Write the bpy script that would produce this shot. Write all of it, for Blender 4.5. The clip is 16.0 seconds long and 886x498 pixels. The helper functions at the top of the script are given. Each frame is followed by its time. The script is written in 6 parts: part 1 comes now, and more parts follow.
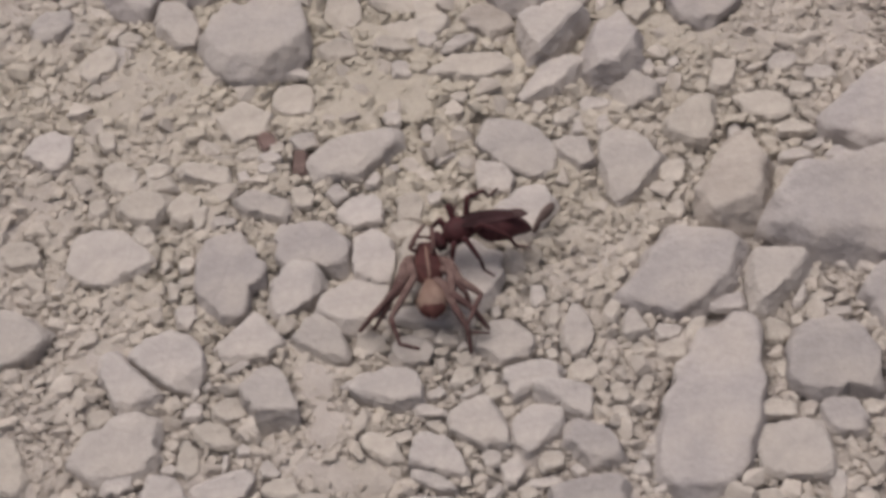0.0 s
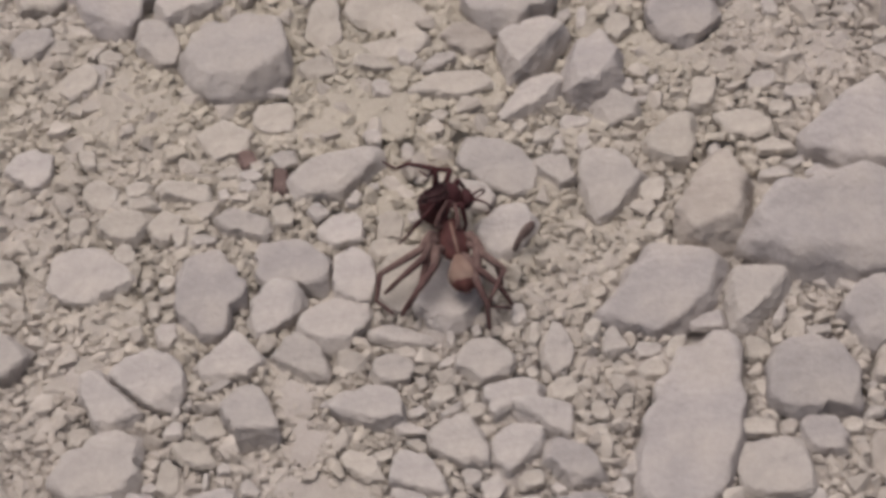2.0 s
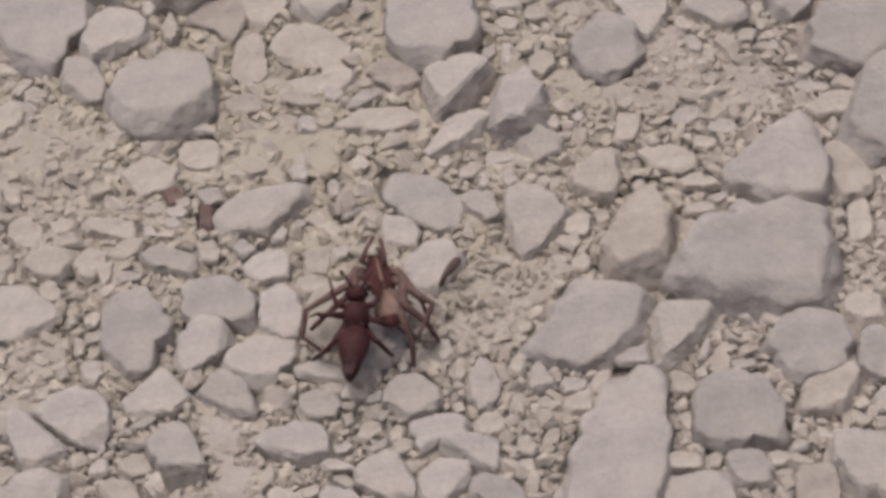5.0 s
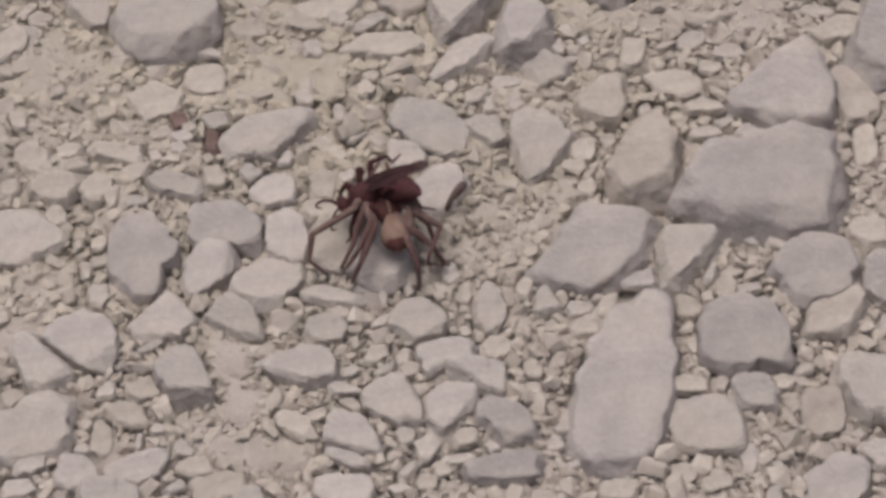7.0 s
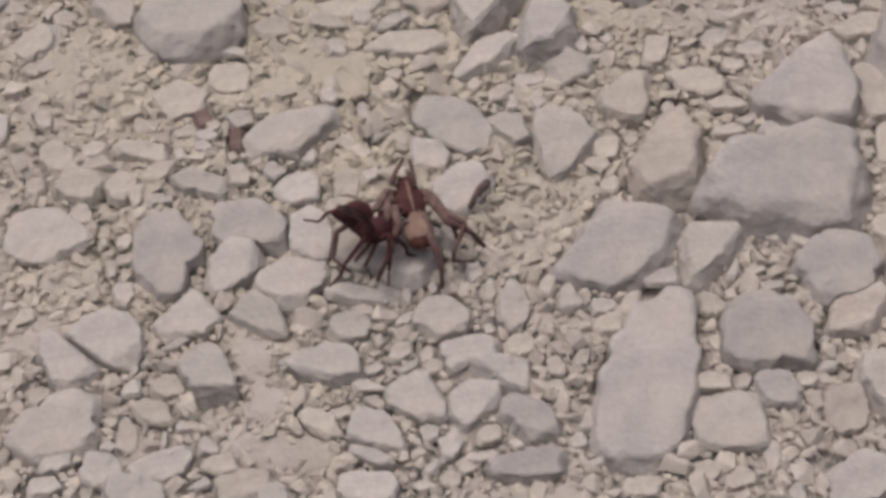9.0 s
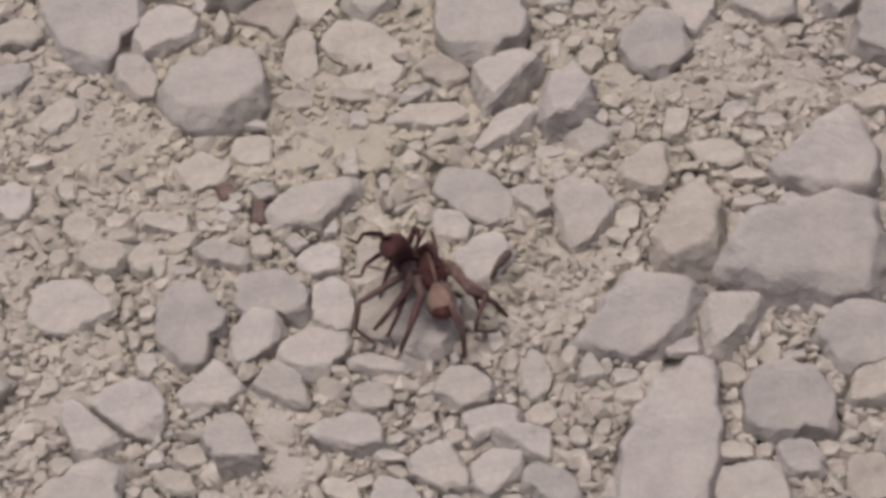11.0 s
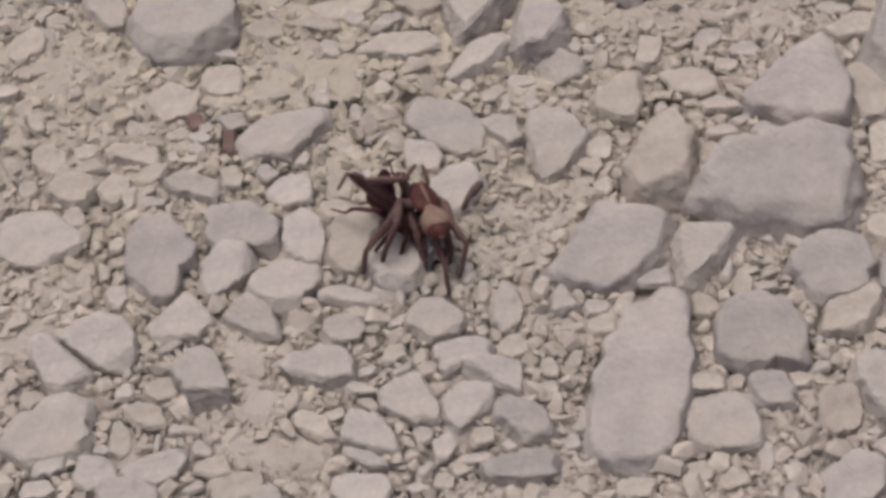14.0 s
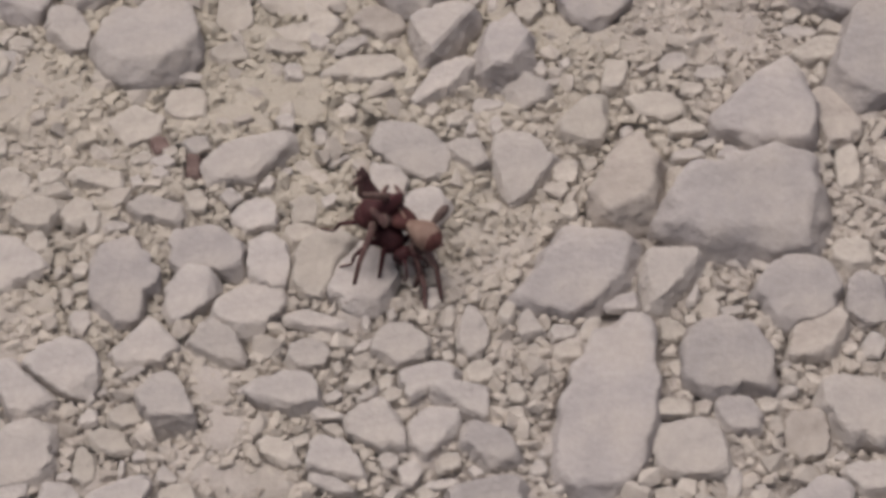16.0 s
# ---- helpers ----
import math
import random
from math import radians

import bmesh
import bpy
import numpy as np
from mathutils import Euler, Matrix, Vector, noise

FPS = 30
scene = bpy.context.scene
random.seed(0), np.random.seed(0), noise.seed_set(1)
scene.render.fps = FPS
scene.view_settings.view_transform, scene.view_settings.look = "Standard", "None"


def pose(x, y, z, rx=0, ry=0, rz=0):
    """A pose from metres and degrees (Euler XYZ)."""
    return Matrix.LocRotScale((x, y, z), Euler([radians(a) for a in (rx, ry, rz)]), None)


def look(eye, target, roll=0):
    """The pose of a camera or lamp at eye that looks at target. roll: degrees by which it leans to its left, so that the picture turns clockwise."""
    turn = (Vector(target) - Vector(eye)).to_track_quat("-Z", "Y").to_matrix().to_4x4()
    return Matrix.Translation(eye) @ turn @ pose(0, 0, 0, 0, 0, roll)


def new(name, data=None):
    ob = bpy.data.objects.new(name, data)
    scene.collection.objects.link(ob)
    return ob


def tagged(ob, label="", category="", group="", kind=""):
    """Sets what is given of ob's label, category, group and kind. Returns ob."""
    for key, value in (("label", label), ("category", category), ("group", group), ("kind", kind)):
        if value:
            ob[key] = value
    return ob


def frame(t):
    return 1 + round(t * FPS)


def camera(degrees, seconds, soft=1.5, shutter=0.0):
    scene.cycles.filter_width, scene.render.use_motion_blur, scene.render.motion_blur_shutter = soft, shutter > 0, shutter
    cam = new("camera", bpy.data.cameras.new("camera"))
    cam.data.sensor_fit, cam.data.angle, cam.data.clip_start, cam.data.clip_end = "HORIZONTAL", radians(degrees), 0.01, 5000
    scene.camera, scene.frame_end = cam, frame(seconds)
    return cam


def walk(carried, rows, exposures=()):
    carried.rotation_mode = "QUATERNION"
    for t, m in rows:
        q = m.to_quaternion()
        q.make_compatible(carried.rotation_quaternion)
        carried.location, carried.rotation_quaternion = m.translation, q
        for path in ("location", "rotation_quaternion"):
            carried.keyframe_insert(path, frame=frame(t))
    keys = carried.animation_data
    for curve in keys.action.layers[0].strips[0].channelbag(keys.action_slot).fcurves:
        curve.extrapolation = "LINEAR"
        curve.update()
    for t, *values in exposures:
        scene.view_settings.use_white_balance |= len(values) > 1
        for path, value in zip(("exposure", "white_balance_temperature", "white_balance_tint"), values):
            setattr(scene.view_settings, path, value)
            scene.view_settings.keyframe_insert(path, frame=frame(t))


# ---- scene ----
# A strip of pale limestone gravel, filmed from half a metre away with a long lens.
MM = 0.001
cam = camera(20.0, 16.0, soft=3.9)
walk(cam, [(t, pose(x, y, z, rx, ry, rz)) for t, x, y, z, rx, ry, rz in [
    (0.0, 0.0000, -0.2741, 0.3508, 38.000, 0.000, 0.000),
    (0.5, 0.0003, -0.2741, 0.3504, 38.159, -0.044, -0.049),
    (1.0, -0.0001, -0.2752, 0.3503, 38.025, -0.068, -0.095),
    (1.5, -0.0002, -0.2763, 0.3512, 38.204, -0.127, -0.037),
    (2.0, 0.0001, -0.2738, 0.3514, 38.342, -0.346, -0.263),
    (2.5, 0.0010, -0.2750, 0.3514, 38.691, -0.436, -0.359),
    (3.0, 0.0007, -0.2744, 0.3518, 39.157, -0.604, -0.475),
    (3.5, 0.0007, -0.2741, 0.3517, 39.391, -0.867, -0.872),
    (6.0, -0.0001, -0.2759, 0.3513, 38.757, -1.791, -1.573),
    (6.5, -0.0012, -0.2764, 0.3509, 38.163, -1.879, -1.649),
    (7.0, -0.0018, -0.2762, 0.3508, 37.738, -1.664, -1.477),
    (7.5, -0.0009, -0.2771, 0.3510, 37.655, -1.504, -1.392),
    (8.0, -0.0015, -0.2764, 0.3515, 37.501, -1.356, -1.261),
    (10.5, -0.0016, -0.2766, 0.3531, 38.660, -0.963, -1.183),
    (11.0, -0.0025, -0.2794, 0.3519, 39.526, -0.779, -1.051),
    (11.5, -0.0011, -0.2814, 0.3529, 39.631, -0.468, -0.850),
    (12.0, -0.0017, -0.2809, 0.3533, 40.260, -0.712, -1.021),
    (12.5, -0.0022, -0.2794, 0.3527, 40.971, -0.844, -1.099),
    (13.0, -0.0009, -0.2754, 0.3519, 39.510, -0.828, -1.197),
    (13.5, -0.0011, -0.2748, 0.3518, 38.094, -0.965, -1.358),
    (14.0, 0.0001, -0.2760, 0.3523, 37.586, -0.950, -1.369),
    (14.5, -0.0009, -0.2765, 0.3512, 37.850, -1.214, -1.617),
    (15.0, -0.0021, -0.2757, 0.3513, 37.897, -1.431, -1.685),
    (15.5, -0.0015, -0.2752, 0.3514, 38.069, -1.537, -1.725),
    (16.0, -0.0015, -0.2736, 0.3516, 37.973, -1.766, -1.951),
]], exposures=[(0.0, -0.65, 6200.0, 10.2), (16.0, -0.65, 6200.0, 10.2)])

# ---- light: bright haze, a wide soft sun from the back left ----
SUN_AZ, SUN_EL = -48.0, 72.0
world = bpy.data.worlds.new("sky")
scene.world = world
world.use_nodes = True
sky = world.node_tree.nodes.new("ShaderNodeTexSky")
sky.sky_type, sky.sun_disc = "NISHITA", False
sky.sun_elevation, sky.sun_rotation = radians(SUN_EL), radians(SUN_AZ)
sky.air_density, sky.dust_density, sky.ozone_density = 0.3, 8.5, 0.3
background = world.node_tree.nodes["Background"]
background.inputs["Strength"].default_value = 0.228
world.node_tree.links.new(sky.outputs["Color"], background.inputs["Color"])
sun = new("sun", bpy.data.lights.new("sun", "SUN"))
sun.data.energy, sun.data.angle, sun.data.color = 0.62, radians(40), (1.0, 0.965, 0.93)
way = Vector((math.sin(radians(SUN_AZ)) * math.cos(radians(SUN_EL)), math.cos(radians(SUN_AZ)) * math.cos(radians(SUN_EL)), math.sin(radians(SUN_EL))))
sun.matrix_world = look(way, (0, 0, 0))


# ---- materials ----
def material(name, colours, grain=900.0, blotch=170.0, bump=0.35, rough=0.85, random_from="object", spread=0.10, film=0.0, clay=0.0):
    """Mineral surface: two scales of mottling between the colours, grains in relief, a tone of its own for every piece, a film of tan dust in patches and paler worn edges;
    clay: how much yellowish clay is mixed in over a broad patch of the ground."""
    m = bpy.data.materials.new(name)
    m.use_nodes = True
    nt = m.node_tree
    bsdf = nt.nodes["Principled BSDF"]
    bsdf.inputs["Roughness"].default_value = rough
    bsdf.inputs["Specular IOR Level"].default_value = 0.25
    coords = nt.nodes.new("ShaderNodeTexCoord")

    def noise_node(scale, detail, roughness=0.6):
        n = nt.nodes.new("ShaderNodeTexNoise")
        n.inputs["Scale"].default_value, n.inputs["Detail"].default_value, n.inputs["Roughness"].default_value = scale, detail, roughness
        nt.links.new(coords.outputs["Object"], n.inputs["Vector"])
        return n

    big, fine = noise_node(blotch, 5), noise_node(grain, 4, 0.7)
    ramp = nt.nodes.new("ShaderNodeValToRGB")
    ramp.color_ramp.elements[0].position, ramp.color_ramp.elements[1].position = 0.32, 0.68
    ramp.color_ramp.elements[0].color, ramp.color_ramp.elements[1].color = (*colours[0], 1), (*colours[-1], 1)
    for i, c in enumerate(colours[1:-1]):
        e = ramp.color_ramp.elements.new(0.32 + 0.36 * (i + 1) / (len(colours) - 1))
        e.color = (*c, 1)
    nt.links.new(big.outputs["Fac"], ramp.inputs["Fac"])
    grainy = nt.nodes.new("ShaderNodeMapRange")
    grainy.inputs["From Min"].default_value, grainy.inputs["From Max"].default_value = 0.25, 0.75
    grainy.inputs["To Min"].default_value, grainy.inputs["To Max"].default_value = 0.90, 1.10
    nt.links.new(fine.outputs["Fac"], grainy.inputs["Value"])
    if random_from == "object":
        source = nt.nodes.new("ShaderNodeObjectInfo").outputs["Random"]
    else:
        source = nt.nodes.new("ShaderNodeNewGeometry").outputs["Random Per Island"]
    own = nt.nodes.new("ShaderNodeMapRange")
    own.inputs["To Min"].default_value, own.inputs["To Max"].default_value = 1 - spread, 1 + spread
    nt.links.new(source, own.inputs["Value"])
    both = nt.nodes.new("ShaderNodeMath")
    both.operation = "MULTIPLY"
    nt.links.new(grainy.outputs["Result"], both.inputs[0])
    nt.links.new(own.outputs["Result"], both.inputs[1])
    tint = nt.nodes.new("ShaderNodeVectorMath")
    tint.operation = "SCALE"
    if film:
        drift, cover, dusted = noise_node(95.0, 3, 0.55), nt.nodes.new("ShaderNodeMapRange"), nt.nodes.new("ShaderNodeMix")
        cover.inputs["From Min"].default_value, cover.inputs["From Max"].default_value = 0.40, 0.66
        cover.inputs["To Max"].default_value = film
        dusted.data_type = "RGBA"
        dusted.inputs["B"].default_value = (0.385, 0.340, 0.285, 1)
        nt.links.new(drift.outputs["Fac"], cover.inputs["Value"])
        nt.links.new(cover.outputs["Result"], dusted.inputs["Factor"])
        nt.links.new(ramp.outputs["Color"], dusted.inputs["A"])
        shape, edge, worn = nt.nodes.new("ShaderNodeNewGeometry"), nt.nodes.new("ShaderNodeMapRange"), nt.nodes.new("ShaderNodeMix")
        edge.inputs["From Min"].default_value, edge.inputs["From Max"].default_value, edge.inputs["To Max"].default_value = 0.52, 0.60, 0.35
        worn.data_type = "RGBA"
        worn.inputs["B"].default_value = (0.47, 0.435, 0.40, 1)
        nt.links.new(shape.outputs["Pointiness"], edge.inputs["Value"])
        nt.links.new(edge.outputs["Result"], worn.inputs["Factor"])
        nt.links.new(dusted.outputs["Result"], worn.inputs["A"])
        nt.links.new(worn.outputs["Result"], tint.inputs[0])
    elif clay:
        away, wander, mixed, earthy = nt.nodes.new("ShaderNodeVectorMath"), noise_node(30.0, 3), nt.nodes.new("ShaderNodeMath"), nt.nodes.new("ShaderNodeMix")
        away.operation, mixed.operation = "DISTANCE", "MULTIPLY_ADD"
        away.inputs[1].default_value = (-0.015, 0.055, 0)
        nt.links.new(coords.outputs["Object"], away.inputs[0])
        nt.links.new(wander.outputs["Fac"], mixed.inputs[0])
        mixed.inputs[1].default_value = 0.16
        nt.links.new(away.outputs["Value"], mixed.inputs[2])
        fade = nt.nodes.new("ShaderNodeMapRange")
        fade.inputs["From Min"].default_value, fade.inputs["From Max"].default_value = 0.10, 0.18
        fade.inputs["To Min"].default_value, fade.inputs["To Max"].default_value = clay, 0.0
        nt.links.new(mixed.outputs["Value"], fade.inputs["Value"])
        earthy.data_type = "RGBA"
        earthy.inputs["B"].default_value = (0.402, 0.362, 0.272, 1)
        nt.links.new(fade.outputs["Result"], earthy.inputs["Factor"])
        nt.links.new(ramp.outputs["Color"], earthy.inputs["A"])
        nt.links.new(earthy.outputs["Result"], tint.inputs[0])
    else:
        nt.links.new(ramp.outputs["Color"], tint.inputs[0])
    nt.links.new(both.outputs["Value"], tint.inputs["Scale"])
    nt.links.new(tint.outputs["Vector"], bsdf.inputs["Base Color"])
    relief = nt.nodes.new("ShaderNodeBump")
    relief.inputs["Strength"].default_value, relief.inputs["Distance"].default_value = bump, 0.0006
    nt.links.new(fine.outputs["Fac"], relief.inputs["Height"])
    pits, broad = noise_node(blotch * 2.2, 3, 0.55), nt.nodes.new("ShaderNodeBump")
    broad.inputs["Strength"].default_value, broad.inputs["Distance"].default_value = 0.5, 0.0017
    nt.links.new(pits.outputs["Fac"], broad.inputs["Height"])
    nt.links.new(broad.outputs["Normal"], relief.inputs["Normal"])
    nt.links.new(relief.outputs["Normal"], bsdf.inputs["Normal"])
    return m


GREY = material("grey_limestone", [(0.333, 0.304, 0.279), (0.369, 0.338, 0.312), (0.403, 0.37, 0.344)], film=0.4)
DULL = material("dull_grey_limestone", [(0.286, 0.261, 0.245), (0.318, 0.291, 0.275), (0.35, 0.321, 0.304)], film=0.4)
PALE = material("pale_limestone", [(0.337, 0.306, 0.277), (0.371, 0.338, 0.307), (0.405, 0.37, 0.338)], film=0.4)
TAN = material("dusty_tan_limestone", [(0.342, 0.307, 0.264), (0.377, 0.34, 0.294), (0.412, 0.374, 0.326)], film=0.4)
BROWN = material("brown_limestone", [(0.29, 0.255, 0.222), (0.335, 0.297, 0.26), (0.38, 0.34, 0.30)], film=0.4)
# dark colour that stands in for the shade in gaps between stones
GAP_SHADE = material("shaded_gap_brown", [(0.11, 0.075, 0.066), (0.145, 0.1, 0.088), (0.19, 0.135, 0.118)])
GRAIN = material("pebble_limestone", [(0.358, 0.320, 0.275), (0.398, 0.357, 0.310), (0.437, 0.395, 0.347)], blotch=260.0)
GRAVEL = material("gravel_chips", [(0.362, 0.321, 0.273), (0.407, 0.363, 0.313), (0.451, 0.406, 0.354)], blotch=260.0, random_from="island", spread=0.09, clay=0.45)
EARTH = material("gravel_dust", [(0.338, 0.301, 0.264), (0.383, 0.343, 0.305), (0.428, 0.387, 0.347)], grain=1600.0, blotch=120.0, bump=0.8, clay=0.45)
LABELS = {DULL: "dull grey limestone block bedded in gravel", GREY: "rough grey limestone chunk half sunk in gravel", PALE: "pale angular limestone chunk lying on gravel",
          TAN: "dusty tan limestone lump set in the gravel", BROWN: "dull brown limestone lump wedged among stones"}

SMALL = {DULL: "small dull grey pebble among paler chips", GREY: "small grey limestone pebble among paler chips", PALE: "small pale limestone pebble among finer chips",
         TAN: "small dusty tan pebble bedded in grit", BROWN: "small brown pebble bedded in grit", GAP_SHADE: "dark reddish brown filler standing for a shaded gap beside a stone"}


# ---- ground ----
def swell(x, y):
    """Height of the packed ground at a place, in metres."""
    v = Vector((x, y, 0))
    near = math.exp(-(x * x + y * y) / 0.09)
    return near * (0.0011 * noise.noise(v * 38) + 0.0006 * noise.noise(v * 110 + Vector((3, 1, 7))))


def bank(x, y):
    """Low banks and troughs of the dust and chips (mm) on the packed ground; x, y in mm."""
    return 0.6 * noise.noise(Vector((x * 0.13, y * 0.13, 2.0)))


def dustiness(x, y):
    """How deep the chips lie in dust at a place (mm), 0 to 1."""
    return max(0.0, min(1.0, 0.5 + 1.3 * noise.noise(Vector((x * 0.045, y * 0.045, 9.0))) + 0.42 * math.tanh((y - x * 0.5 - 5) / 35)))


# dusty hollows with hardly any chips: x, y, radius in mm
HOLLOWS = [(25, 3, 4), (31, -3, 4), (31, 6, 3.5), (20, -6, 3), (40, 87, 6.6), (49, 87, 6.6), (59, 87, 6.6), (69, 87, 6.6), (59, 52, 6.5), (68, 52, 6.5), (78, 52, 6.5), (43, 50, 4.2), (49, 50, 4.2), (55, 50, 4.2), (61, 50, 4.2), (67, 50, 4.2), (73, 50, 4.2), (-61, -5, 10.1), (-20, -37, 5.5), (-21, -28, 5.5), (-28, -48, 4.2), (-22, -48, 4.2), (-16, -48, 4.2), (-11, -48, 4.2), (-56, -12, 5.3), (-48, -12, 5.3), (-19, 36, 8.1), (-9, 36, 8.1), (-61, 36, 7.2), (-50, 36, 7.2), (40, 52, 9), (62, 60, 8), (-10, 68, 6)]


def dusty(x, y):
    """How far a place (mm) lies within the dusty hollows: 0 outside, 1 well inside."""
    return max(max(0.0, min(1.0, 1.6 * (1 - ((x - a) ** 2 + (y - b) ** 2) / (r * r)))) for a, b, r in HOLLOWS)


def mesh_from(name, verts, faces, mat, smooth=True):
    me = bpy.data.meshes.new(name)
    me.from_pydata([tuple(v) for v in verts], [], [tuple(f) for f in faces])
    me.materials.append(mat)
    if smooth:
        me.polygons.foreach_set("use_smooth", [True] * len(me.polygons))
    me.update()
    return me


PLACED = []  # every stone: x, y, its cuts and its reach, in mm


def build_ground():
    """One sheet to the horizon: clods and dust between the stones, with a crevice here and there along their foot."""
    far = [0.2, 0.35, 0.7, 1.5, 4, 12, 40, 120, 400]
    xs = [-f for f in reversed(far)] + [i * 0.0005 for i in range(-200, 251)] + far
    ys = [-f for f in reversed(far)] + [i * 0.0005 for i in range(-152, 229)] + far
    verts = []
    for y in ys:
        for x in xs:
            z = swell(x, y)
            if abs(x) < 0.15 and abs(y) < 0.15:
                v, a, b = Vector((x, y, 0)), x / MM, y / MM
                patch, deep = dusty(a, b), dustiness(a, b)
                clods = (0.30 * noise.fractal(v * 300, 0.8, 2.1, 3) + 0.26 * abs(noise.noise(v * 620)) + 0.16 * noise.noise(v * 1100)) * (1 - 0.35 * patch)
                z += (bank(a, b) * (1 - patch) + clods - 0.40 + 0.62 * max(deep, patch) + 0.09 * patch) * MM
            verts.append((x, y, z))
    verts = np.array(verts)
    px, py = verts[:, 0] / MM, verts[:, 1] / MM
    moat = np.zeros(len(verts))
    for sx, sy, cuts, reach in PLACED:
        near = np.nonzero((np.abs(px - sx) < 1.5 * reach + 3) & (np.abs(py - sy) < 1.5 * reach + 3))[0]
        gap = np.max([(px[near] - sx) * c + (py[near] - sy) * s - d for c, s, d in cuts], axis=0)
        moat[near] = np.maximum(moat[near], np.clip(1.0 - gap / 1.5, 0, 1))
    for i in np.nonzero(moat > 0)[0]:
        open_here = 0.6 + 1.5 * noise.noise(Vector((px[i] * 0.11, py[i] * 0.11, 4.0)))
        verts[i, 2] -= 0.0021 * moat[i] * max(-0.2, min(1.0, open_here))
    n = len(xs)
    faces = [(j * n + i, j * n + i + 1, (j + 1) * n + i + 1, (j + 1) * n + i) for j in range(len(ys) - 1) for i in range(n - 1)]
    tagged(new("ground", mesh_from("ground", verts, faces, EARTH)), "packed pale tan dust and crushed limestone ground", "ground", kind="structure")


# ---- stones ----
def ball(level):
    bm = bmesh.new()
    bmesh.ops.create_icosphere(bm, subdivisions=level, radius=1.0)
    v = np.array([tuple(p.co) for p in bm.verts])
    f = np.array([[p.index for p in q.verts] for q in bm.faces])
    bm.free()
    return v / np.linalg.norm(v, axis=1, keepdims=True), f


BALLS = {level: ball(level) for level in (1, 2, 3, 4, 5)}


def chipped(level, planes, dists, stretch, sharp):
    """Vertices of a rounded polyhedron: a ball pressed against soft planes."""
    d = BALLS[level][0] * np.array(stretch)
    d = d / np.linalg.norm(d, axis=1, keepdims=True)
    n, r = np.array(planes), np.array(dists)
    k = np.clip(d @ n.T, 0, None) / r
    return d / (np.sum(k ** sharp, axis=1) ** (1.0 / sharp))[:, None]


def weathered(v, size, rng, amount=0.034):
    """Uneven relief over the faces of a stone of that size."""
    o = Vector(rng.uniform(-50, 50, 3))
    out = np.empty_like(v)
    for i, p in enumerate(v):
        q = Vector(p) / size
        s = 1 + amount * (1.5 * noise.noise(q * 1.5 + o) + 1.3 * noise.noise(q * 3.8 + o) + 0.6 * noise.noise(q * 8 + o) + 0.15 * noise.noise(q * 17 + o))
        out[i] = p * s
    return out


def facing(bearing, slope):
    """The unit normal of a face: its bearing and how far it looks up, in degrees."""
    a, e = radians(bearing), radians(slope)
    return math.cos(a) * math.cos(e), math.sin(a) * math.cos(e), math.sin(e)


